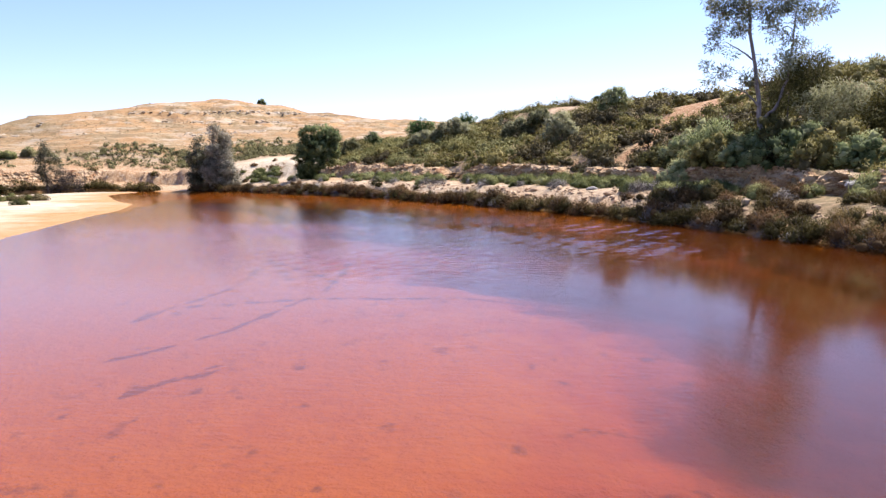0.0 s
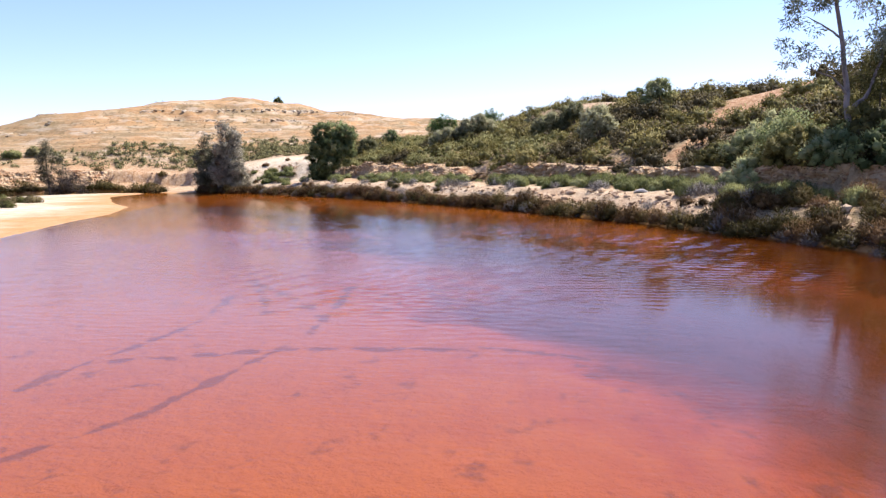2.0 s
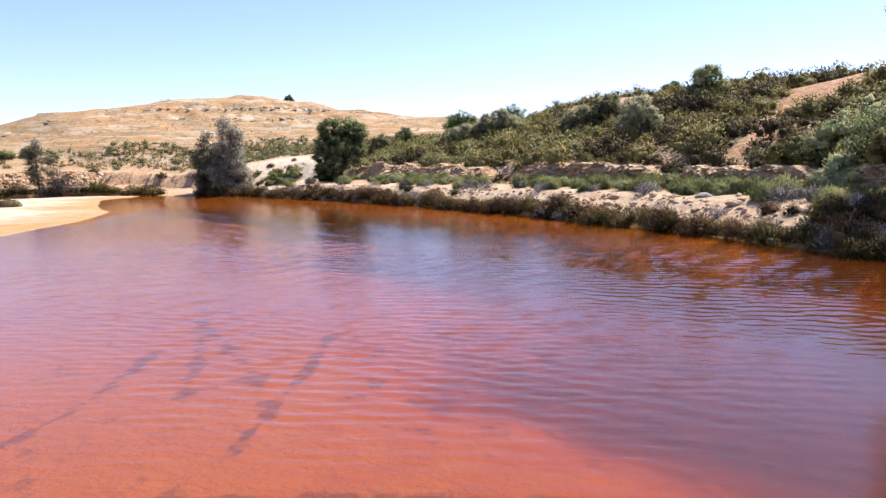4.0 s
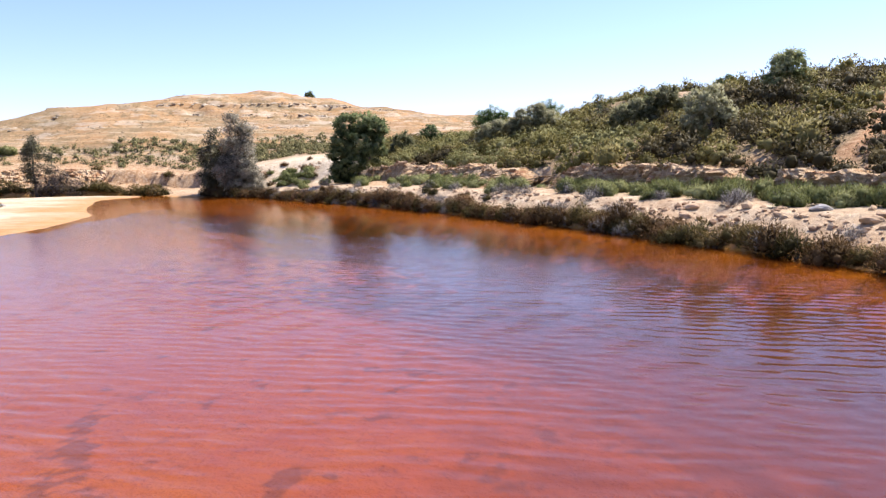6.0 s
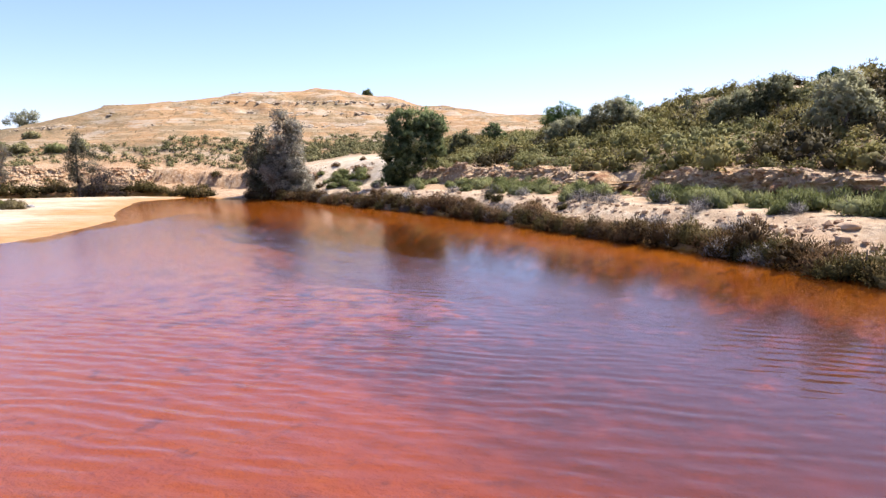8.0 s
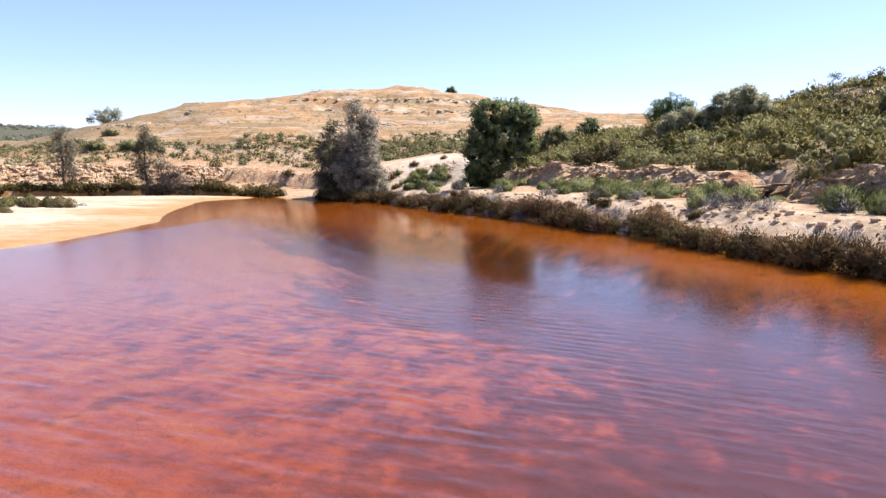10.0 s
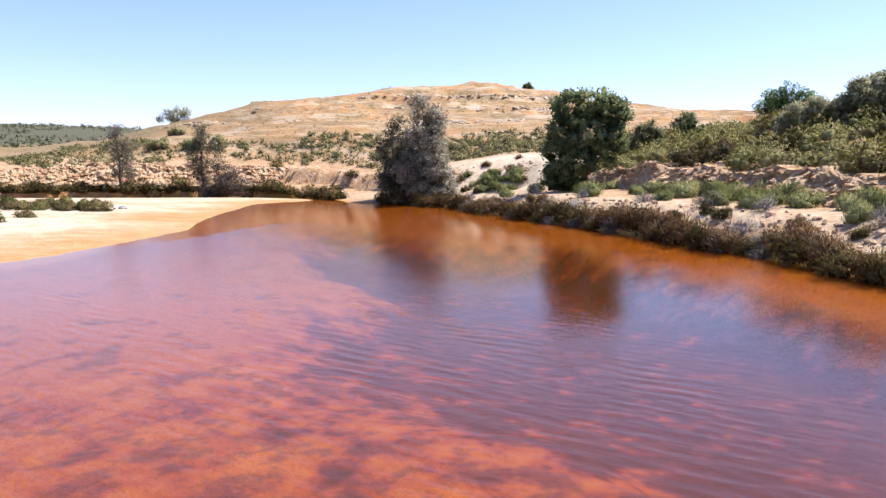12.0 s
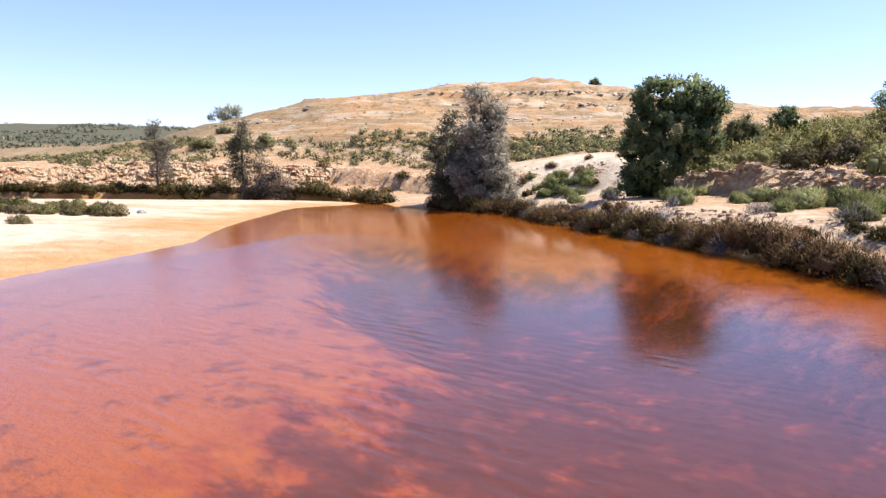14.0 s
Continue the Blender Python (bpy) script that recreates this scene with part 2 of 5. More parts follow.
def earth_material():
    """Ochre spoil and rock, pale sand, iron-stained shore and bed, the bed darkened with depth for light lost in the
    water; the kinds lie in named layers of the mesh.
    """
    m, t, b = nodes_of("earth")
    p = position(t)
    strata = position(t, 0.035, 0.035, 0.9)
    big, mid, fine = noise_node(t, 0.12, 4, 0.6, p), noise_node(t, 0.9, 5, 0.6, p), noise_node(t, 7.0, 4, 0.65, p)
    soil = ramp_node(t, mid, [(0.25, (0.264, 0.156, 0.080)), (0.45, (0.376, 0.252, 0.140)), (0.62, (0.456, 0.340, 0.212)), (0.8, (0.504, 0.416, 0.296))])
    grit = noise_node(t, 2.6, 6, 0.72, p)
    soil = mix_node(t, ramp_node(t, grit, [(0.36, (0.75, 0.75, 0.75)), (0.47, (0, 0, 0))]), soil, (0.25, 0.155, 0.085))
    soil = mix_node(t, ramp_node(t, grit, [(0.55, (0, 0, 0)), (0.66, (0.7, 0.7, 0.7))]), soil, (0.68, 0.57, 0.43))
    rust = ramp_node(t, grit, [(0.36, (0.240, 0.112, 0.052)), (0.5, (0.368, 0.208, 0.104)), (0.64, (0.480, 0.320, 0.192))])
    soil = mix_node(t, math_node(t, "MULTIPLY", ramp_node(t, big, [(0.42, (0, 0, 0)), (0.62, (1, 1, 1))]), 0.55), soil, rust)
    bands = ramp_node(t, noise_node(t, 1.0, 5, 0.62, strata), [(0.30, (0.085, 0.060, 0.032)), (0.40, (0.22, 0.155, 0.08)), (0.47, (0.35, 0.27, 0.165)), (0.54, (0.24, 0.155, 0.072)), (0.61, (0.39, 0.32, 0.215)), (0.70, (0.26, 0.18, 0.095))])
    bands = mix_node(t, math_node(t, "MULTIPLY", fine, 0.3), bands, soil)
    ochre = ramp_node(t, noise_node(t, 0.16, 5, 0.65, position(t, 1.0, 1.0, 2.5)), [(0.44, (0, 0, 0)), (0.60, (0.5, 0.5, 0.5))])
    bands = mix_node(t, ochre, bands, (0.43, 0.225, 0.085))
    pocks = ramp_node(t, noise_node(t, 0.55, 6, 0.75, p), [(0.49, (0, 0, 0)), (0.58, (0.8, 0.8, 0.8))])
    bands = mix_node(t, pocks, bands, (0.21, 0.145, 0.07))
    specks = ramp_node(t, noise_node(t, 2.2, 4, 0.7, p), [(0.58, (0, 0, 0)), (0.66, (0.8, 0.8, 0.8))])
    bands = mix_node(t, specks, bands, (0.09, 0.075, 0.035))
    chalk = ramp_node(t, noise_node(t, 0.5, 5, 0.7, position(t, 0.35, 0.35, 2.2)), [(0.53, (0, 0, 0)), (0.61, (0.55, 0.55, 0.55))])
    bands = mix_node(t, chalk, bands, (0.48, 0.41, 0.315))
    scald = ramp_node(t, noise_node(t, 0.09, 5, 0.7, position(t, 1.0, 1.0, 3.0)), [(0.50, (0, 0, 0)), (0.60, (0.45, 0.45, 0.45))])
    bands = mix_node(t, scald, bands, (0.36, 0.19, 0.075))
    col = mix_node(t, layer(t, "bare"), soil, bands)
    col = mix_node(t, layer(t, "rust"), col, rust)
    sand = ramp_node(t, mid, [(0.3, (0.42, 0.325, 0.215)), (0.5, (0.52, 0.425, 0.30)), (0.7, (0.58, 0.50, 0.38))])
    col = mix_node(t, layer(t, "sand"), col, sand)
    # plant litter; on the near terrace this dark colour stands in for tree shade
    litter_and_shade = ramp_node(t, grit, [(0.36, (0.10, 0.075, 0.035)), (0.5, (0.19, 0.145, 0.075)), (0.62, (0.30, 0.20, 0.11))])
    col = mix_node(t, layer(t, "litter_and_shade"), col, litter_and_shade)
    wood = ramp_node(t, mid, [(0.3, (0.055, 0.060, 0.036)), (0.7, (0.115, 0.108, 0.064))])
    col = mix_node(t, layer(t, "wood"), col, wood)
    wet = ramp_node(t, mid, [(0.3, (0.400, 0.188, 0.068)), (0.7, (0.480, 0.276, 0.128))])
    col = mix_node(t, layer(t, "stain"), col, wet)
    patchy = math_node(t, "MULTIPLY", math_node(t, "SUBTRACT", noise_node(t, 1.35, 5, 0.62, position(t, 1.0, 0.8, 1.0)), 0.5), 2.3)
    patchy = math_node(t, "MULTIPLY", patchy, layer(t, "mottle"))
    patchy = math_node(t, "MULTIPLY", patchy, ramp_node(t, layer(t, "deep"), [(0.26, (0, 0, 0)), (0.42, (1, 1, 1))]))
    # bed darkens with depth: light lost in the water is put into its colour
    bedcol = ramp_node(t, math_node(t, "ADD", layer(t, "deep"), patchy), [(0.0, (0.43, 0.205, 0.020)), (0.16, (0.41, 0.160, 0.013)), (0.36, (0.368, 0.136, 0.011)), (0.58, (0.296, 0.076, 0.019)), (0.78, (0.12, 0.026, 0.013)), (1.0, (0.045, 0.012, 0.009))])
    blot = math_node(t, "ADD", noise_node(t, 1.6, 6, 0.66, position(t, 1.0, 0.8, 1.0)), math_node(t, "MULTIPLY", layer(t, "deep"), 0.12))
    blot = math_node(t, "ADD", blot, math_node(t, "MULTIPLY", layer(t, "rut"), 0.27))
    blot = math_node(t, "ADD", blot, math_node(t, "MULTIPLY", math_node(t, "SUBTRACT", layer(t, "mottle"), 1.0), 0.085))
    bedcol = mix_node(t, ramp_node(t, blot, [(0.57, (0, 0, 0)), (0.66, (0.6, 0.6, 0.6))]), bedcol, (0.07, 0.022, 0.024))
    bedcol = mix_node(t, layer(t, "shoal"), bedcol, (0.44, 0.255, 0.15))
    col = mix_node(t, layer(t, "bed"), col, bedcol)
    t.links.new(col, b.inputs["Base Color"])
    b.inputs["Roughness"].default_value = 0.93
    b.inputs["Specular IOR Level"].default_value = 0.2
    bump_node(t, b, math_node(t, "ADD", math_node(t, "ADD", mid, math_node(t, "MULTIPLY", grit, 0.8)), math_node(t, "MULTIPLY", fine, 0.35)), 0.85, 0.2)
    return m


def water_material():
    """Iron-red river water: a cloudy red body under a mirror-like, gently rippled surface."""
    m, t, b = nodes_of("red_water")
    out = t.nodes["Material Output"]
    t.nodes.remove(b)
    # the finest wavelets, too small for the surface's own ripples
    wave = math_node(t, "ADD", noise_node(t, 5.0, 3, 0.5, position(t, 0.7, 2.0, 1.0)), noise_node(t, 1.0, 2, 0.5, position(t, 0.25, 0.5, 1.0)))
    bump = t.nodes.new("ShaderNodeBump")
    bump.inputs["Distance"].default_value = 0.006
    t.links.new(math_node(t, "SUBTRACT", 1.0, math_node(t, "MULTIPLY", layer(t, "lee"), 0.8)), bump.inputs["Strength"])
    t.links.new(wave, bump.inputs["Height"])
    body = t.nodes.new("ShaderNodeBsdfDiffuse")
    body.inputs[0].default_value = (0.26, 0.068, 0.008, 1)
    clear = t.nodes.new("ShaderNodeBsdfTransparent")
    clear.inputs[0].default_value = (0.96, 0.79, 0.45, 1)
    mixed = t.nodes.new("ShaderNodeMixShader")
    mixed.inputs[0].default_value = 0.85
    t.links.new(body.outputs[0], mixed.inputs[1])
    t.links.new(clear.outputs[0], mixed.inputs[2])
    gloss = t.nodes.new("ShaderNodeBsdfGlossy")
    gloss.distribution = "MULTI_GGX"
    ruffle = math_node(t, "ADD", 0.11, math_node(t, "MULTIPLY", layer(t, "far_wind"), 0.05))
    t.links.new(math_node(t, "SUBTRACT", ruffle, math_node(t, "MULTIPLY", layer(t, "lee"), 0.06)), gloss.inputs["Roughness"])
    gloss.inputs["Anisotropy"].default_value = 0.75
    flow = t.nodes.new("ShaderNodeCombineXYZ")
    flow.inputs[0].default_value, flow.inputs[1].default_value = -0.38, 0.92
    t.links.new(flow.outputs[0], gloss.inputs["Tangent"])
    fres = t.nodes.new("ShaderNodeFresnel")
    fres.inputs["IOR"].default_value = 1.5
    t.links.new(bump.outputs[0], gloss.inputs["Normal"])
    t.links.new(bump.outputs[0], fres.inputs["Normal"])
    top = t.nodes.new("ShaderNodeMixShader")
    # ruffled water shows the eye mostly the wave faces that catch the sky
    lift = math_node(t, "MULTIPLY", math_node(t, "SUBTRACT", 1.0, layer(t, "lee")), 0.3)
    sheen = math_node(t, "MULTIPLY", fres.outputs[0], math_node(t, "ADD", math_node(t, "MULTIPLY", fres.outputs[0], lift), 1.0))
    t.links.new(math_node(t, "MINIMUM", sheen, 1.0), top.inputs[0])
    t.links.new(mixed.outputs[0], top.inputs[1])
    t.links.new(gloss.outputs[0], top.inputs[2])
    t.links.new(top.outputs[0], out.inputs["Surface"])
    return m


def leaf_material(name, dark, mid, light, rough=0.6, glow=0.32):
    """Foliage with leaf-to-leaf and plant-to-plant variation and some light passing through."""
    m, t, b = nodes_of(name)
    g = t.nodes.new("ShaderNodeNewGeometry")
    o = t.nodes.new("ShaderNodeObjectInfo")
    patch = noise_node(t, 1.1, 4, 0.6, position(t))
    mixv = math_node(t, "ADD", math_node(t, "MULTIPLY", g.outputs["Random Per Island"], 0.16), math_node(t, "MULTIPLY", patch, 0.84))
    mixv = math_node(t, "ADD", mixv, math_node(t, "MULTIPLY", math_node(t, "SUBTRACT", o.outputs["Random"], 0.5), 0.42))
    mixv = math_node(t, "ADD", mixv, math_node(t, "MULTIPLY", layer(t, "tone"), 0.36))
    col = ramp_node(t, mixv, [(0.28, dark), (0.52, mid), (0.78, light)])
    t.links.new(col, b.inputs["Base Color"])
    b.inputs["Roughness"].default_value = rough
    b.inputs["Specular IOR Level"].default_value = 0.08
    tr = t.nodes.new("ShaderNodeBsdfTranslucent")
    t.links.new(col, tr.inputs[0])
    mx = t.nodes.new("ShaderNodeMixShader")
    mx.inputs[0].default_value = glow
    t.links.new(b.outputs[0], mx.inputs[1])
    t.links.new(tr.outputs[0], mx.inputs[2])
    t.links.new(mx.outputs[0], t.nodes["Material Output"].inputs["Surface"])
    return m


def bark_material(name, a, c):
    m, t, b = nodes_of(name)
    grain = noise_node(t, 6.0, 5, 0.6, position(t, 1, 1, 0.25))
    t.links.new(ramp_node(t, grain, [(0.3, a), (0.7, c)]), b.inputs["Base Color"])
    b.inputs["Roughness"].default_value = 0.9
    bump_node(t, b, grain, 0.6, 0.03)
    return m


def rock_material(name, a, c):
    m, t, b = nodes_of(name)
    o = t.nodes.new("ShaderNodeNewGeometry")
    n = noise_node(t, 3.0, 5, 0.6, position(t))
    f = math_node(t, "ADD", math_node(t, "MULTIPLY", n, 0.6), math_node(t, "MULTIPLY", o.outputs["Random Per Island"], 0.4))
    t.links.new(ramp_node(t, f, [(0.25, a), (0.75, c)]), b.inputs["Base Color"])
    b.inputs["Roughness"].default_value = 0.92
    bump_node(t, b, noise_node(t, 14.0, 4, 0.6, position(t)), 0.7, 0.04)
    return m


def cliff_material():
    """Layered red and ochre earth with dark clods and pale crumbs."""
    m, t, b = nodes_of("cliff_earth")
    lay = noise_node(t, 1.3, 4, 0.6, position(t, 0.5, 0.5, 2.4))
    clod = noise_node(t, 4.5, 6, 0.7, position(t))
    col = ramp_node(t, lay, [(0.32, (0.27, 0.125, 0.065)), (0.45, (0.48, 0.305, 0.16)), (0.56, (0.58, 0.43, 0.27)), (0.68, (0.36, 0.205, 0.12))])
    col = mix_node(t, ramp_node(t, clod, [(0.36, (0.8, 0.8, 0.8)), (0.46, (0, 0, 0))]), col, (0.15, 0.075, 0.045))
    col = mix_node(t, ramp_node(t, clod, [(0.56, (0, 0, 0)), (0.68, (0.7, 0.7, 0.7))]), col, (0.55, 0.44, 0.33))
    t.links.new(col, b.inputs["Base Color"])
    b.inputs["Roughness"].default_value = 0.95
    b.inputs["Specular IOR Level"].default_value = 0.1
    bump_node(t, b, clod, 1.0, 0.25)
    return m


EARTH, WATER = earth_material(), water_material()
HEATH = leaf_material("heath_leaf", (0.029, 0.024, 0.006), (0.081, 0.065, 0.020), (0.170, 0.113, 0.046), 0.65, 0.28)
HEATH_BROWN = leaf_material("brown_heath_leaf", (0.034, 0.021, 0.007), (0.097, 0.057, 0.023), (0.174, 0.101, 0.050), 0.65, 0.3)
BROOM = leaf_material("broom_leaf", (0.082, 0.096, 0.031), (0.176, 0.187, 0.068), (0.303, 0.304, 0.134), 0.6, 0.4)
SCRUB = leaf_material("scrub_leaf", (0.051, 0.047, 0.015), (0.138, 0.121, 0.036), (0.243, 0.206, 0.075), 0.6, 0.3)
SCRUB_GREEN = leaf_material("green_scrub_leaf", (0.058, 0.063, 0.020), (0.147, 0.144, 0.048), (0.245, 0.230, 0.095), 0.6, 0.3)
BROWN_SCRUB = leaf_material("brown_scrub_leaf", (0.055, 0.045, 0.02), (0.125, 0.10, 0.046), (0.22, 0.178, 0.09), 0.6, 0.3)
OAK = leaf_material("oak_leaf", (0.072, 0.099, 0.040), (0.200, 0.235, 0.099), (0.398, 0.398, 0.205), 0.6, 0.45)
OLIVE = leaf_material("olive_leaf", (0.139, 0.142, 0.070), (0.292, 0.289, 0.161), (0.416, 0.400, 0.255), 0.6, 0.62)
PINE = leaf_material("pine_leaf", (0.072, 0.119, 0.040), (0.151, 0.223, 0.079), (0.238, 0.317, 0.137), 0.6, 0.5)
GUM = leaf_material("gum_leaf", (0.085, 0.103, 0.060), (0.204, 0.221, 0.136), (0.408, 0.390, 0.237), 0.6, 0.5)
FAR_WOOD = leaf_material("far_wood_leaf", (0.075, 0.083, 0.051), (0.141, 0.145, 0.092), (0.221, 0.211, 0.141), 0.7, 0.2)
SLOPE_LEAF = leaf_material("slope_leaf", (0.152, 0.143, 0.065), (0.279, 0.253, 0.117), (0.396, 0.351, 0.189), 0.65, 0.3)
WILLOW = leaf_material("willow_leaf", (0.075, 0.072, 0.024), (0.189, 0.173, 0.060), (0.335, 0.303, 0.124), 0.6, 0.45)
CASUARINA = leaf_material("casuarina_leaf", (0.070, 0.070, 0.043), (0.190, 0.182, 0.121), (0.389, 0.359, 0.263), 0.6, 0.35)
GREY_LEAF = leaf_material("grey_leaf", (0.078, 0.070, 0.048), (0.199, 0.176, 0.129), (0.409, 0.378, 0.297), 0.6, 0.45)
DRY_TWIG = leaf_material("dry_twig", (0.114, 0.099, 0.094), (0.186, 0.171, 0.166), (0.285, 0.264, 0.254), 0.8, 0.05)
THICKET = leaf_material("thicket_twig", (0.055, 0.045, 0.04), (0.12, 0.10, 0.092), (0.22, 0.195, 0.18), 0.8, 0.1)
BARK = bark_material("dark_bark", (0.06, 0.048, 0.04), (0.16, 0.13, 0.105))
GUM_BARK = bark_material("gum_bark", (0.11, 0.092, 0.085), (0.26, 0.225, 0.205))
ROCK = rock_material("ochre_rock", (0.24, 0.135, 0.07), (0.52, 0.375, 0.235))
HILL_ROCK = rock_material("hill_rock", (0.20, 0.14, 0.08), (0.50, 0.42, 0.31))
CLIFF = cliff_material()
GREY_ROCK = rock_material("grey_rock", (0.176, 0.160, 0.152), (0.368, 0.344, 0.320))


# ---- mesh helpers ----
def mesh_of(name, verts, faces, material, smooth_faces=False, normals=None):
    """A mesh from arrays: verts n x 3, faces m x 3 or m x 4; normals, if given, round off foliage as a whole."""
    verts, faces = np.asarray(verts, np.float32), np.asarray(faces, np.int32)
    me = bpy.data.meshes.new(name)
    k = faces.shape[1]
    me.vertices.add(len(verts))
    me.vertices.foreach_set("co", verts.ravel())
    me.loops.add(faces.size)
    me.loops.foreach_set("vertex_index", faces.ravel())
    me.polygons.add(len(faces))
    me.polygons.foreach_set("loop_start", np.arange(0, faces.size, k, dtype=np.int32))
    me.polygons.foreach_set("loop_total", np.full(len(faces), k, np.int32))
    me.polygons.foreach_set("use_smooth", np.full(len(faces), smooth_faces))
    me.materials.append(material)
    me.update(calc_edges=True)
    if normals is not None:
        at = me.attributes.new("custom_normal", "FLOAT_VECTOR", "POINT")
        at.data.foreach_set("vector", np.ascontiguousarray(normals, np.float32).ravel())
        me.update()
    return me


def part(name, me, parent, label=""):
    ob = new(name, me)
    ob.parent = parent
    return tagged(ob, label)


def leaves(points, aims, length, width, rng, outward, slim=False):
    """A diamond-shaped leaf (slim: a pointed sliver) at each point along its aim, turned to face outward; returns verts, faces, normals."""
    n = len(points)
    aims = aims / np.maximum(np.linalg.norm(aims, axis=1, keepdims=True), 1e-6)
    side = np.cross(aims, rng.normal(size=(n, 3)))
    side /= np.maximum(np.linalg.norm(side, axis=1, keepdims=True), 1e-6)
    side *= np.where((np.cross(aims, side) * outward).sum(1) < 0, 1.0, -1.0)[:, None]
    ln = (length * rng.uniform(0.6, 1.35, n))[:, None]
    wd = (width * rng.uniform(0.6, 1.35, n))[:, None]
    soft = outward / np.maximum(np.linalg.norm(outward, axis=1, keepdims=True), 1e-6) + rng.normal(size=(n, 3)) * 0.30 + np.array([0, 0, 0.3])
    soft /= np.linalg.norm(soft, axis=1, keepdims=True)
    if slim:
        v = np.stack([points + side * wd * 0.5, points + aims * ln, points - side * wd * 0.5], 1)
    else:
        v = np.stack([points, points + aims * ln * 0.5 + side * wd * 0.5, points + aims * ln, points + aims * ln * 0.5 - side * wd * 0.5], 1)
    k = v.shape[1]
    return v.reshape(-1, 3), np.arange(k * n).reshape(-1, k), np.repeat(soft, k, axis=0)


def tube(path, radii, sides=6):
    """A tapered tube along a path; returns verts and quads."""
    path, radii = np.asarray(path, float), np.asarray(radii, float)
    n = len(path)
    tang = np.gradient(path, axis=0)
    tang /= np.maximum(np.linalg.norm(tang, axis=1, keepdims=True), 1e-9)
    ref = np.where(np.abs(tang[:, 2:3]) > 0.9, np.array([[1.0, 0, 0]]), np.array([[0, 0, 1.0]]))
    a = np.cross(tang, ref)
    a /= np.linalg.norm(a, axis=1, keepdims=True)
    c = np.cross(tang, a)
    ang = np.arange(sides) * 2 * np.pi / sides
    ring = path[:, None] + radii[:, None, None] * (a[:, None] * np.cos(ang)[None, :, None] + c[:, None] * np.sin(ang)[None, :, None])
    f = []
    for i in range(n - 1):
        for s in range(sides):
            f.append((i * sides + s, i * sides + (s + 1) % sides, (i + 1) * sides + (s + 1) % sides, (i + 1) * sides + s))
    return ring.reshape(-1, 3), np.array(f)


def joined(pieces):
    vs, fs, k = [], [], 0
    for v, f, *_ in pieces:
        vs.append(v)
        fs.append(np.asarray(f) + k)
        k += len(v)
    return np.concatenate(vs), np.concatenate(fs)


# ---- ground and water ----
def axis(pieces):
    """Grid lines: (from, to, step), or a growing step where the step is a pair."""
    out = []
    for a, b, s in pieces:
        if isinstance(s, tuple):
            k = max(2, int(math.log(max(s) / min(s)) / math.log(1.13)))
            w = np.geomspace(s[0], s[1], k)
            out.append(a + np.concatenate([[0], np.cumsum(w)[:-1]]) / w.sum() * (b - a))
        else:
            out.append(np.arange(a, b - 1e-6, s))
    return np.concatenate(out + [[pieces[-1][1]]])


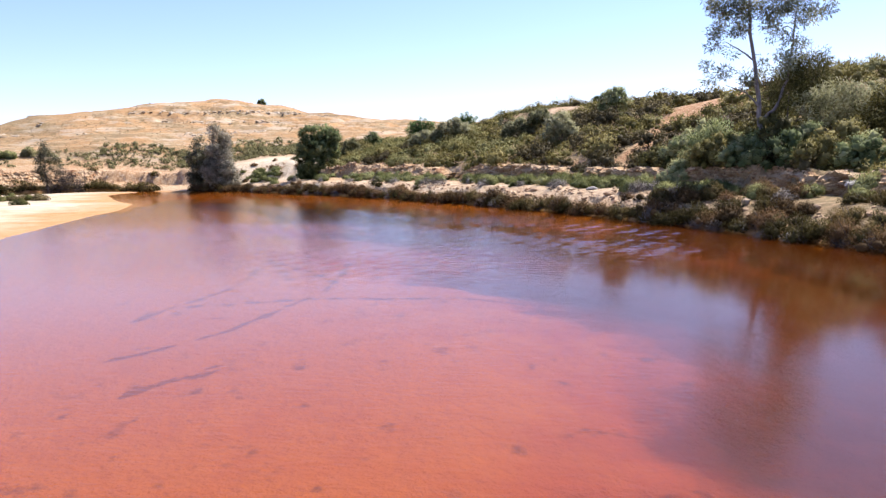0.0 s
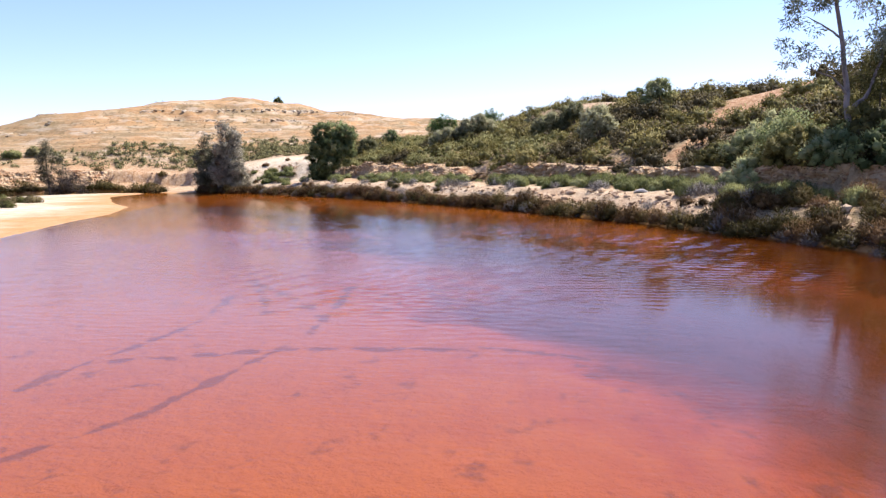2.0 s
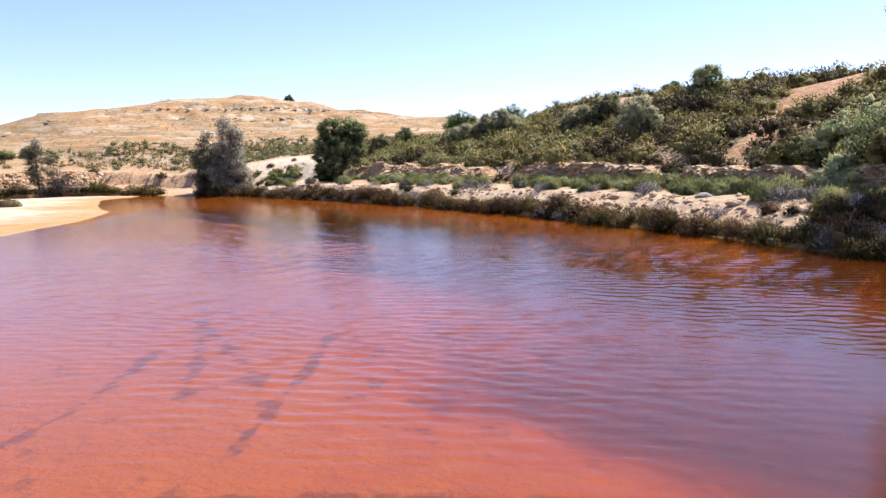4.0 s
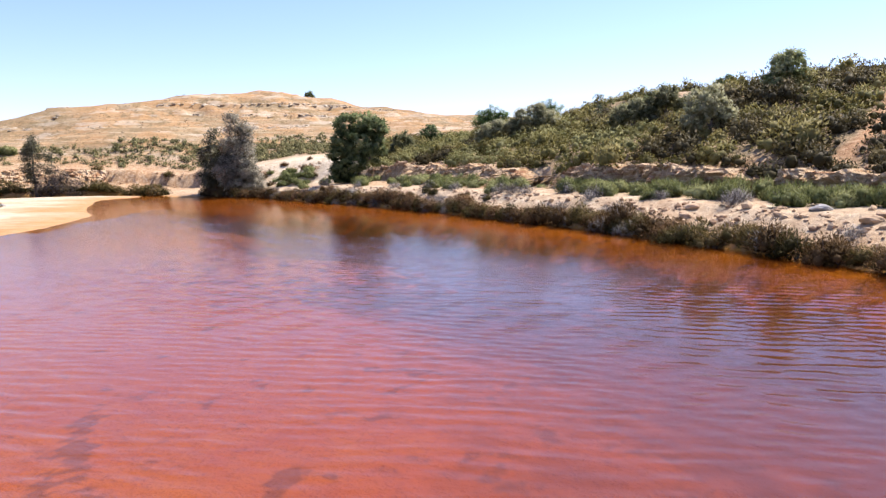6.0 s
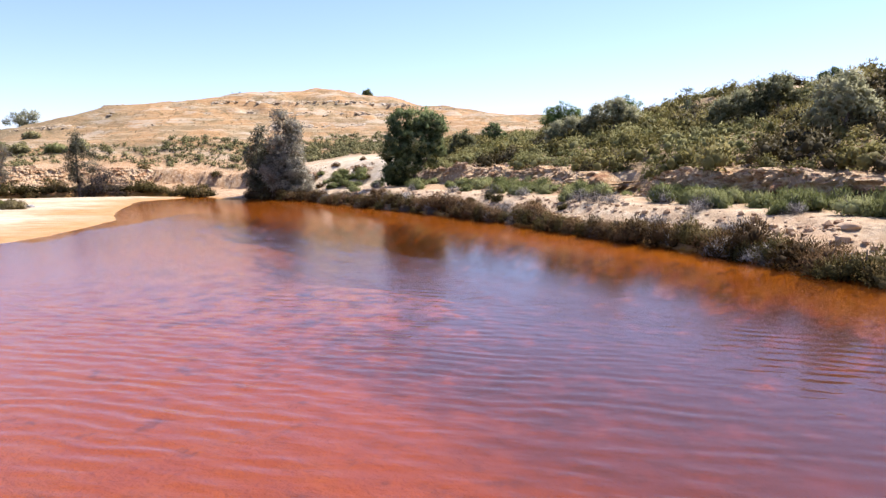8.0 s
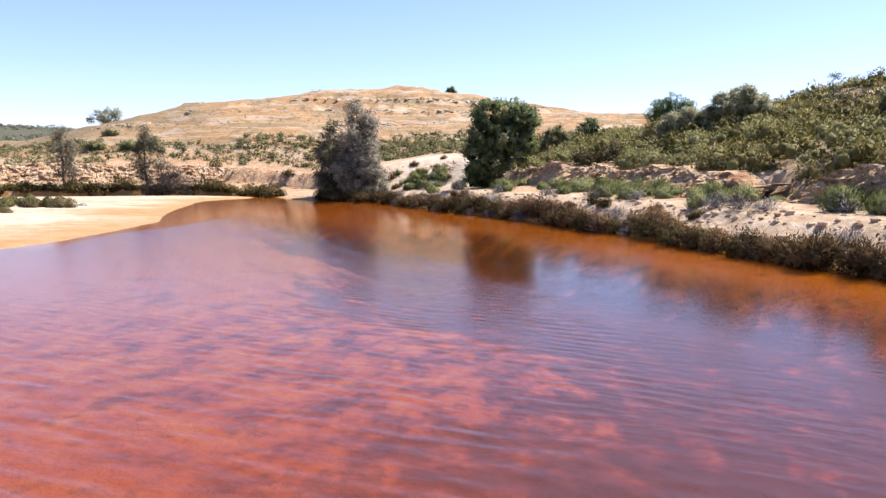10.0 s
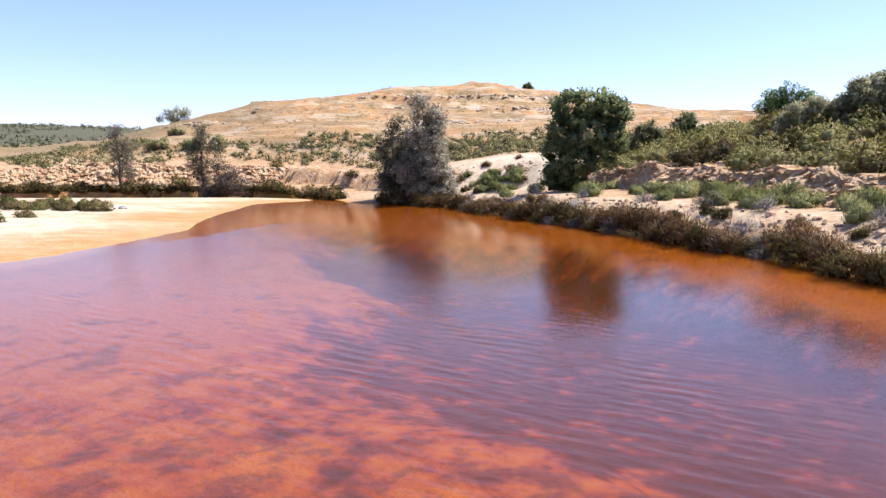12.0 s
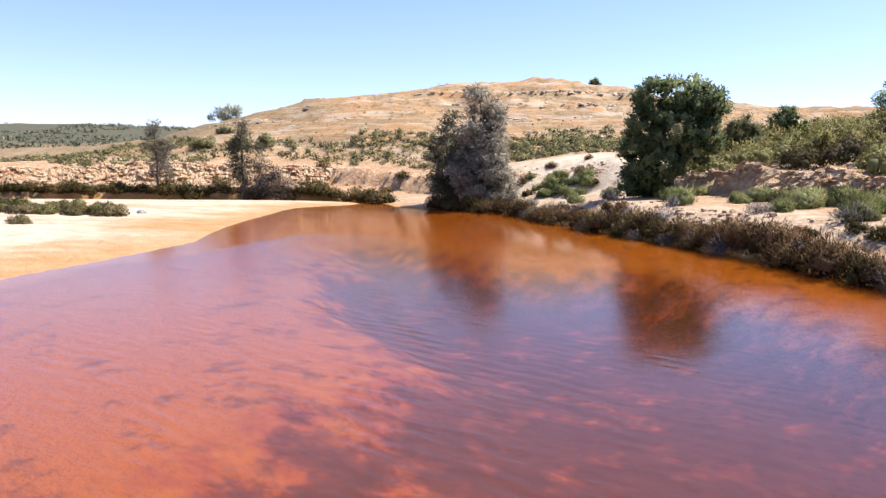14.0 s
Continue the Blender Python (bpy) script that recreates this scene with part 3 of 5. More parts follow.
def build_ground():
    xs = axis([(-2600, -165, (260, 1.2)), (-165, -75, 1.0), (-75, -32, 0.44), (-32, -8, 0.35), (-8, 8, 0.15), (8, 30, 0.35), (30, 34, 0.5), (34, 80, 0.9), (80, 2600, (1.2, 260))])
    ys = axis([(-1500, -20, (200, 2.5)), (-20, 8, 1.5), (8, 13.6, 0.6), (13.6, 34, 0.28), (34, 90, 0.4), (90, 104, 0.45), (104, 205, 0.85), (205, 2800, (1.2, 280))])
    gx, gy = np.meshgrid(xs, ys)
    z = height(gx, gy)
    nx, ny = len(xs), len(ys)
    i = np.arange(nx * ny).reshape(ny, nx)
    f = np.stack([i[:-1, :-1], i[:-1, 1:], i[1:, 1:], i[1:, :-1]], -1).reshape(-1, 4)
    me = mesh_of("ground", np.stack([gx, gy, z], -1).reshape(-1, 3), f, EARTH, True)
    d, inside = edge_distance(gx, gy, BASIN)
    ds, on_spit = edge_distance(gx, gy, SPIT)
    u, v = along(gx, gy)
    n1 = fbm(gx, gy, 5, 4, 81)
    above = ~inside
    mound = np.exp(-(((gx + 33) / 10.0) ** 2 + ((gy - 98) / 8) ** 2))
    path, crown = bare_patches(gx, gy)
    right = smooth(-33, -25, gx)
    # pale sand left off the near end, to darken it for the trees' shade
    terrace = right * smooth(8, 18, u) * smooth(0.9, 1.8, d) * (1 - smooth(4.0, 5.2, d + n1))
    rut = np.zeros(gx.shape)
    for line in RUTS:
        c = np.array([line[0]] + line + [line[-1]], float)
        bend = [tuple(0.5 * (2 * c[k] + (c[k + 1] - c[k - 1]) * a + (2 * c[k - 1] - 5 * c[k] + 4 * c[k + 1] - c[k + 2]) * a ** 2 + (3 * c[k] - c[k - 1] - 3 * c[k + 1] + c[k + 2]) * a ** 3))
                for k in range(1, len(c) - 2) for a in (0.0, 0.33, 0.67)] + [line[-1]]
        rut = np.maximum(rut, 1 - smooth(0.0, 0.20, edge_distance(gx + 0.10 * n1, gy, bend, False)[0]))
    layers = {
        "wood": above * smooth(120, 200, d) * smooth(110, 150, -gx),
        "rut": rut,
        "shoal": 0.6 * np.exp(-ds / 6.0) * (1 - smooth(57, 64, gy)),
        "mottle": 0.15 + 0.85 * smooth(38, 49, gy),
        "bed": np.where(inside & ~on_spit, 1.0, 0.0),
        # depth of water, for the darkening painted into the bed colour
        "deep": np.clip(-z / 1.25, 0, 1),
        "sand": np.clip(np.where(on_spit, 1.0, 0) + above * (1.2 * mound + 0.32 * terrace + 0.2 * crown), 0, 1),
        "stain": np.clip(np.where(on_spit, (1 - smooth(0.5, 6.5, ds + 2.5 * fbm(gx, gy, 4, 4, 83))) * 0.95 + 0.6 * smooth(0.0, 0.5, fbm(gx * 0.5 + gy * 0.3, gy - gx, 5, 4, 85)), 0) + np.where(above, (1 - smooth(0.0, 0.7, d)), 0), 0, 1),
        "rust": 0.9 * path * above + above * (1 - right) * smooth(3.5, 5.0, d + n1) * (1 - smooth(7, 12, d + 2 * n1)) * (0.5 + 0.6 * n1),
        "bare": above * smooth(6, 20, d) * (1 - right * (1 - smooth(85, 110, u))),
        "litter_and_shade": np.clip(above * right * smooth(0, 1.5, d - cliff_foot(u) - 1.6) * (1 - smooth(85, 100, u)) * (1 - path) * (1 - crown) * (0.75 + 0.5 * n1) - mound
                          # first term: tree shade over the near terrace, put in as dark ground colour
                          + above * right * smooth(0.4, 1.2, d) * (1 - smooth(9, 16, u)) * (0.85 + 0.4 * n1) + above * smooth(90, 180, d) * 0.8 + above * smooth(10, 24, d) * smooth(74, 100, -gx) * (0.7 + 0.5 * n1), 0, 1),
    }
    for name, values in layers.items():
        at = me.attributes.new(name, "FLOAT", "POINT")
        at.data.foreach_set("value", np.ascontiguousarray(values, np.float32).ravel())
    ob = tagged(new("ground", me), "ochre spoil ground, sand spit and iron-stained river bed", "ground", kind="structure")
    return ob


def build_water():
    """The river's surface: wind ripples a fifth to half a metre long, short-crested, dying out in the lee."""
    xs = axis([(-126, -62, 2.0), (-62, -34, 0.5), (-34, 14, 0.16), (14, 26, 0.3), (26, 47, 1.5)])
    ys = axis([(-60, -4, 3.0), (-4, 9, 0.4), (9, 20, 0.085), (20, 71, 0.055), (71, 100, 0.4)])
    gx, gy = np.meshgrid(xs, ys)
    d, inside = edge_distance(gx, gy, BASIN)
    spit, on_spit = edge_distance(gx, gy, SPIT)
    near, _ = edge_distance(gx, gy, RIGHT_BANK, False)
    dc, calm = edge_distance(gx + 0.5 * fbm(gx, gy, 3, 2, 161), gy + 0.5 * fbm(gx, gy, 3, 2, 162), CALM)
    ripple_patch, _ = edge_distance(gx, gy, [(-45.5, 79), (-42, 80.5), (-39.5, 82)], False)
    shelter = (1 - smooth(-0.5, 0.4, np.where(calm, -dc, dc))) * smooth(0.6, 1.6, ripple_patch)
    reach_out = 4 * smooth(50, 58, gy)
    broad = 0.8 * (1 - smooth(5 + reach_out, 11 + reach_out, near + 2 * fbm(gx, gy, 5, 2, 164))) * smooth(42, 50, gy)
    early = (1 - smooth(9, 14, near + 3 * fbm(gx, gy, 6, 3, 163))) * (1 - 0.08 * smooth(22, 28, gy)) * (1 - smooth(38, 46, gy))
    bank = np.maximum(np.maximum(broad, early), 0.75 * (1 - smooth(1.2, 3.0, near)))
    lee = np.maximum(shelter, bank)
    gust = (0.65 + 0.5 * smooth(-0.4, 0.5, fbm(gx, gy, 9, 3, 165))) * (1 - 0.92 * lee * (1 - 0.7 * smooth(26, 32, gy) * (1 - smooth(42, 48, gy))))
    reach = smooth(18, 28, gy) * (1 - smooth(38, 48, gy))
    rng = np.random.default_rng(61)
    wx, wy = gx + 0.25 * fbm(gx, gy, 1.6, 2, 166), gy + 0.25 * fbm(gx, gy, 1.6, 2, 167)
    z = np.zeros(gx.shape)
    for low, high, slope, spread, where in ((0.24, 0.46, 0.034, 0.38, reach), (0.16, 0.34, 0.021, 0.55, 0.25 + 0.75 * smooth(36, 48, gy))):
        for length in np.geomspace(low, high, 12):
            turn = radians(6) + rng.normal() * spread
            z += where * slope * length / (2 * np.pi) * np.sin(2 * np.pi / length * (wx * np.sin(turn) + wy * np.cos(turn)) + rng.uniform(0, 6.28))
    fine = smooth(-34.5, -33, gx) * (1 - smooth(14, 18, gx)) * smooth(7, 10, gy) * (1 - smooth(70, 71.5, gy))
    z = z * gust * fine
    i = np.arange(gx.size).reshape(gx.shape)
    f = np.stack([i[:-1, :-1], i[:-1, 1:], i[1:, 1:], i[1:, :-1]], -1).reshape(-1, 4)
    keep = ((inside & ~(on_spit & (spit > 1.5))) | (~inside & (d < 1.5)) | (gy < -4)).ravel()
    f = f[keep[f].any(1)]
    used = np.unique(f)
    slot = np.zeros(gx.size, np.int64)
    slot[used] = np.arange(len(used))
    me = mesh_of("water", np.stack([gx, gy, z], -1).reshape(-1, 3)[used], slot[f], WATER, True)
    for name, values in (("lee", lee), ("far_wind", smooth(46, 62, gy))):
        me.attributes.new(name, "FLOAT", "POINT").data.foreach_set("value", np.ascontiguousarray(values, np.float32).ravel()[used])
    return tagged(new("water", me), "rippled iron-red river water reflecting the pale sky", "water", kind="structure")


build_ground()
build_water()


# ---- plants: makers ----
def dome_points(rng, n, lobes, inner):
    """Points on and in a set of lobes (x, y, z, r), with their outward ways; the lobes hide one another's insides."""
    lobes = np.asarray(lobes, float)
    share = lobes[:, 3] ** 2
    pick = rng.choice(len(lobes), n, p=share / share.sum())
    way = rng.normal(size=(n, 3))
    way /= np.linalg.norm(way, axis=1, keepdims=True)
    r = lobes[pick, 3] * np.where(rng.random(n) < inner, rng.uniform(0.2, 0.85, n), rng.uniform(0.82, 1.06, n))
    return lobes[pick, :3] + way * r[:, None] * np.array([1, 1, 0.95]), way


def shrub_lobes(rng, wide, tall, n):
    out = []
    for i in range(n):
        a, q = rng.uniform(0, 2 * np.pi), math.sqrt(rng.random()) * 0.7
        r = rng.uniform(0.30, 0.46) * tall
        out.append((math.cos(a) * q * wide / 2, math.sin(a) * q * wide / 2, max(r * 0.45, (tall - r) * (1 - 1.5 * q * q) * rng.uniform(0.55, 1.0)), r))
    return out


def ball(quads):
    """A low round body of radius 1: a rounded cube in quads, or an icosahedron in triangles."""
    if quads:
        v = np.array([(x, y, z) for x in (-1, 1) for y in (-1, 1) for z in (-1, 1)], float) / math.sqrt(3)
        return v, np.array([(0, 1, 3, 2), (4, 6, 7, 5), (0, 4, 5, 1), (2, 3, 7, 6), (0, 2, 6, 4), (1, 5, 7, 3)])
    bm = bmesh.new()
    bmesh.ops.create_icosphere(bm, subdivisions=1, radius=1.0)
    v = np.array([p.co[:] for p in bm.verts])
    f = np.array([[p.index for p in face.verts] for face in bm.faces])
    bm.free()
    return v, f


def cores(rng, lobes, size, quads, middle):
    """Round bodies that fill the insides of the lobes of a crown, each turned its own way."""
    lobes = np.asarray(lobes, float)
    v0, f0 = ball(quads)
    v, ways = [], []
    for x, y, z, r in lobes:
        w = v0 @ np.array(Euler(rng.uniform(0, 6.28, 3)).to_matrix()).T
        ways.append(w)
        v.append(np.array([x, y, z]) + w * r * size * rng.uniform(0.8, 1.15, (len(w), 1)))
    v = np.concatenate(v)
    f = (f0[None] + (np.arange(len(lobes)) * len(v0))[:, None, None]).reshape(-1, f0.shape[1])
    nrm = np.concatenate(ways) + 0.6 * (v - middle) + np.array([0, 0, 0.1])
    v[:, 2] = np.maximum(v[:, 2], 0.0)
    return v, f, nrm / np.linalg.norm(nrm, axis=1, keepdims=True)


def shrub_mesh(rng, wide, tall, count, leaf, thin, upright, inner=0.2, lobes=12, slim=True, solid=0.64, spread=0.28):
    heads = shrub_lobes(rng, wide, tall, lobes)
    pts, way = dome_points(rng, count, heads, inner)
    pts[:, 2] = np.maximum(pts[:, 2], 0.02)
    aims = way * (1 - upright) + np.array([0, 0, upright]) + rng.normal(size=pts.shape) * spread
    mid = pts - np.array([0, 0, tall * 0.15])
    v, f, nrm = leaves(pts, aims, leaf, thin, rng, way + 0.6 * mid / max(tall, wide / 2), slim)
    if not solid:
        return v, f, nrm
    cv, cf, cn = cores(rng, heads, solid, False, np.array([0, 0, tall * 0.15]))
    return np.concatenate([v, cv]), np.concatenate([f, cf + len(v)]), np.concatenate([nrm, cn])


def stem_mesh(rng, wide, tall, n, radius):
    pieces = []
    for _ in range(n):
        a, q = rng.uniform(0, 2 * np.pi), rng.uniform(0.15, 0.42)
        end = np.array([math.cos(a) * q * wide, math.sin(a) * q * wide, tall * rng.uniform(0.55, 0.85)])
        bend = end * np.array([0.35, 0.35, 0.5]) + rng.normal(size=3) * 0.05 * tall
        pieces.append(tube([(0, 0, -0.12), bend * 0.4, bend, end], [radius, radius * 0.8, radius * 0.6, radius * 0.25], 5))
    return joined(pieces)


def shrub_kind(name, label, group, foliage, rng, wide, tall, count, leaf, thin, upright, inner=0.25, stems=7, wood=None, solid=0.42):
    """One shrub (an Empty at its foot) with its stems and foliage; it is copied for the others."""
    root = tagged(new(name), label, "shrub", group)
    part("twigwork", mesh_of("twigwork", *stem_mesh(rng, wide, tall, stems, 0.018 * tall + 0.008), wood or BARK), root)
    v, f, nrm = shrub_mesh(rng, wide, tall, count, leaf, thin, upright, inner, solid=solid)
    part("foliage", mesh_of("foliage", v, f, foliage, True, nrm), root)
    return root


def put(kinds, places, rng, low=0.8, high=1.2, sink=0.05):
    """Stands copies of the kinds at the places; the kinds themselves take the first ones."""
    for i, (x, y) in enumerate(places):
        k = kinds[i % len(kinds)] if i < len(kinds) else kinds[rng.integers(len(kinds))]
        sc = rng.uniform(low, high)
        m = Matrix.LocRotScale((x, y, ground_z(x, y) - sink), Euler((rng.normal() * 0.06, rng.normal() * 0.06, rng.uniform(0, 6.28))), (sc * rng.uniform(0.9, 1.15), sc * rng.uniform(0.9, 1.15), sc * rng.uniform(0.88, 1.12)))
        if i < len(kinds):
            k.matrix_basis = m
        else:
            c = copy_thing(k, pose(0, 0, 0))
            c.matrix_basis = m


def tree(name, label, at, turn, limbs, lobes, clumps, per_clump, clump_r, leaf, thin, foliage, bark, rng, droop=0.0, thick=0.12, twig=0.012, sink=0.15, category="tree", depth=1.0, solid=0.0):
    """A tree: limbs are paths of (right, away, up) with a radius at the foot; clumps of leaves fill the lobes, each held by a branch."""
    root = tagged(new(name), label, category)
    x, y = at
    root.matrix_basis = pose(x, y, ground_z(x, y) - sink, 0, 0, math.degrees(turn))
    pieces, nodes, girth, stem = [], [], [], root
    for path, r0 in limbs:
        p = np.asarray(path, float)
        t = np.linspace(0, 1, 3 * len(p))
        fine = np.stack([np.interp(t, np.linspace(0, 1, len(p)), p[:, k]) for k in range(3)], 1)
        fine[1:-1] += rng.normal(size=fine[1:-1].shape) * r0 * 0.25
        rad = r0 * (1 - 0.78 * t)
        if r0 == limbs[0][1]:
            rad[0] *= 1.45
        me = mesh_of("trunk", *tube(fine, rad, 8), bark, True)
        stem = part("limb", me, stem) if nodes else part("trunk", me, root)
        stem = root.children[0]
        nodes += list(fine[1:])
        girth += list(rad[1:])
    lobes = np.asarray(lobes, float)
    share = lobes[:, 3] ** 2
    pick = rng.choice(len(lobes), clumps, p=share / share.sum())
    way = rng.normal(size=(clumps, 3))
    way /= np.linalg.norm(way, axis=1, keepdims=True)
    spot = lobes[pick, :3] + way * (lobes[pick, 3] * rng.uniform(0.35, 1.0, clumps) ** 0.5)[:, None] * np.array([1, depth, 1])
    spot[:, 2] = np.maximum(spot[:, 2], 0.15)
    order = np.argsort(np.min(np.linalg.norm(spot[:, None] - np.asarray(nodes)[None], axis=2), axis=1))
    for i in order:
        s = spot[i]
        nd = np.asarray(nodes)
        gap = np.linalg.norm(nd - s, axis=1) + 0.8 * np.maximum(nd[:, 2] - s[2], 0)
        j = int(np.argmin(gap))
        a = nd[j]
        mid = (a + s) / 2 + np.array([0, 0, 0.12 * gap[j]]) + rng.normal(size=3) * 0.05 * gap[j]
        r = min(girth[j] * 0.7, twig * (1 + gap[j]))
        pieces.append(tube([a, mid, s], [r, r * 0.75, r * 0.4], 5))
        nodes += [mid, s]
        girth += [r * 0.75, r * 0.5]
    tagged(part("twigwork", mesh_of("twigwork", *joined(pieces), bark, True), root), kind="stuff")
    n = clumps * per_clump
    base = np.repeat(spot, per_clump, axis=0)
    off = rng.normal(size=(n, 3))
    off *= (clump_r * rng.random(n) ** 0.45 / np.linalg.norm(off, axis=1))[:, None] * np.array([1, 1, 0.8])
    pts = base + off
    pts[:, 2] = np.maximum(pts[:, 2] - droop * clump_r * rng.random(n), 0.05)
    aims = off / clump_r + rng.normal(size=(n, 3)) * 0.5 + np.array([0, 0, 0.25 - 1.6 * droop])
    lift = (pts - lobes[np.repeat(pick, per_clump), :3]) / lobes[np.repeat(pick, per_clump), 3:4]
    v, f, nrm = leaves(pts, aims, leaf, thin, rng, lift + 0.9 * off / clump_r + np.array([0, 0, 0.3]))
    if solid:
        cv, cf, cn = cores(rng, np.concatenate([spot, np.full((clumps, 1), clump_r)], 1), solid, True, np.array([0, 0, spot[:, 2].mean()]))
        v, f, nrm = np.concatenate([v, cv]), np.concatenate([f, cf + len(v)]), np.concatenate([nrm, cn])
    me = mesh_of("crown", v, f, foliage, True, nrm)
    tones = rng.uniform(-0.45, 0.45, clumps).astype(np.float32)
    each = [np.repeat(tones, per_clump * 4)] + ([np.repeat(tones, (len(v) - n * 4) // clumps)] if solid else [])
    me.attributes.new("tone", "FLOAT", "POINT").data.foreach_set("value", np.concatenate(each))
    part("crown", me, root)
    return root


def line_points(line, start, stop, step, rng, jitter):
    """Places along a line of corners, by its length, with the landward way at each."""
    p = np.asarray(line, float)
    seg = np.diff(p, axis=0)
    ln = np.hypot(seg[:, 0], seg[:, 1])
    cum = np.concatenate([[0], np.cumsum(ln)])
    out = []
    s = start
    while s < min(stop, cum[-1] - 0.01):
        i = int(np.searchsorted(cum, s, "right") - 1)
        t = (s - cum[i]) / ln[i]
        q = p[i] + t * seg[i]
        out.append((q[0], q[1], seg[i][1] / ln[i], -seg[i][0] / ln[i]))
        s += step * (1 + jitter * rng.uniform(-1, 1))
    return out


# ---- shrubs along the right bank ----
def bank_shrubs():
    rng = np.random.default_rng(21)
    kinds = []
    for i in range(4):
        kinds.append(shrub_kind("bank_shrub", "dense olive-brown heath shrub at the water's edge", "shrubs along the bank", HEATH if i % 2 else HEATH_BROWN, rng, rng.uniform(1.5, 1.9), rng.uniform(0.95, 1.15), 2100, 0.115, 0.031, 0.4))
    places = []
    for x, y, nx, ny in line_points(RIGHT_BANK, 66, 178, 0.74, rng, 0.4):
        d = rng.uniform(-0.15, 0.5)
        places.append((x + nx * d, y + ny * d))
    put(kinds, places, rng, 0.74, 1.08)
    second = []
    for x, y, nx, ny in line_points(RIGHT_BANK, 78, 178, 1.5, rng, 0.8):
        d = rng.uniform(1.4, 2.3)
        if lattice(x / 5, y / 5, 91) > 0.68:
            second.append((x + nx * d, y + ny * d))
    for x, y, nx, ny in line_points(RIGHT_BANK, 78, 112, 0.8, rng, 0.8):
        d = rng.uniform(1.2, 4.2)
        second.append((x + nx * d, y + ny * d))
    for p in second:
        k = kinds[rng.integers(4)]
        c = copy_thing(k, pose(0, 0, 0))
        sc = rng.uniform(0.65, 1.05) if along(*p)[0] < 15 else rng.uniform(0.4, 0.7)
        c.matrix_basis = Matrix.LocRotScale((*p, ground_z(*p) - 0.06), Euler((0, 0, rng.uniform(0, 6.28))), (sc, sc, sc))


def dry_bushes():
    rng = np.random.default_rng(22)
    kinds = [shrub_kind("dry_bush", "dead grey twiggy bush on the bare bank", "dead grey bushes", DRY_TWIG, rng, 1.2, 0.8, 1000, 0.2, 0.017, 0.35, 0.4, 9, GUM_BARK, 0) for _ in range(2)]
    places = []
    for x, y, nx, ny in line_points(RIGHT_BANK, 80, 178, 1.15, rng, 0.8):
        d = rng.choice([rng.uniform(-0.2, 0.5), rng.uniform(1.0, 1.8), rng.uniform(2.8, 4.4)], p=[0.5, 0.25, 0.25])
        places.append((x + nx * d, y + ny * d))
    put(kinds, places, rng, 0.6, 1.05)


def terrace_brooms():
    rng = np.random.default_rng(23)
    kinds = [shrub_kind("broom_bush", "feathery yellow-green broom bush on the terrace", "broom bushes on the terrace", BROOM, rng, rng.uniform(1.2, 1.7), rng.uniform(0.75, 1.05), 1000, 0.17, 0.034, 0.7, 0.3, solid=0.62) for _ in range(3)]
    places = []
    for x, y, nx, ny in line_points(RIGHT_BANK, 82, 176, 0.3, rng, 0.5):
        u, _ = along(x, y)
        foot = float(cliff_foot(u))
        d = foot - rng.exponential(1.25) - 0.1
        px, py = x + nx * d, y + ny * d
        if d > 2.9 and (u > 13 or rng.random() < 0.3) and lattice(px / 4.2, py / 4.2, 95) > 0.26:
            places.append((px, py))
    put(kinds, places, rng, 0.62, 1.08)


def far_bank_shrubs():
    rng = np.random.default_rng(24)
    kinds = [shrub_kind("far_bank_shrub", "dark green heath shrub at the foot of the far bank", "shrubs along the far bank", HEATH, rng, 2.3, 1.2, 800, 0.18, 0.08, 0.3) for i in range(3)]
    places = []
    for x, y, nx, ny in line_points(FAR_BANK, 2, 80, 0.72, rng, 0.5):
        d = rng.uniform(-0.1, 1.0)
        px, py = x + nx * d, y + ny * d
        if lattice(px / 6, py / 6, 97) > 0.22:
            places.append((px, py))
    for x, y, nx, ny in line_points(FAR_BANK, 2, 70, 3.5, rng, 0.8):
        d = rng.uniform(3.5, 7.5)
        places.append((x + nx * d, y + ny * d))
    put(kinds, places, rng, 0.6, 1.1)


def spit_shrubs():
    rng = np.random.default_rng(25)
    kinds = [shrub_kind("spit_shrub", "low green shrub growing on the pale sand spit", "shrubs on the sand spit", SCRUB_GREEN if i else BROWN_SCRUB, rng, 1.9, 0.85, 2200, 0.14, 0.045, 0.35) for i in range(2)]
    places = [(-45.6, 66.6), (-46.4, 66.4), (-47.2, 66.9), (-47.0, 65.6), (-48.0, 65.9), (-48.8, 66.5), (-48.4, 64.7), (-49.5, 65.3), (-49.3, 63.9), (-50.6, 64.6), (-50.4, 66.4), (-51.4, 65.6), (-50.9, 63.2), (-52.2, 64.0), (-53.2, 65.2),
              (-52.4, 67.0), (-54.6, 66.2), (-53.8, 63.0), (-56.0, 64.4), (-57.5, 66.0), (-43.2, 61.2), (-41.0, 58.4)]
    put(kinds, places, rng, 0.55, 1.0)


def dune_tufts():
    rng = np.random.default_rng(26)
    kind = shrub_kind("dune_tuft", "small round grey-brown shrub on pale sand", "small shrubs on the sand mound", HEATH_BROWN, rng, 0.9, 0.6, 500, 0.16, 0.05, 0.4)
    places = [(-36.9, 97.6), (-34.0, 98.2), (-30.8, 97.2), (-33.2, 95.2), (-31.5, 94.0), (-35.6, 94.4), (-29.4, 94.8), (-27.9, 95.4), (-38.0, 95.0), (-36.0, 92.6)]
    put([kind], places, rng, 0.75, 1.1)


bank_shrubs()
dry_bushes()
terrace_brooms()
far_bank_shrubs()
spit_shrubs()
dune_tufts()


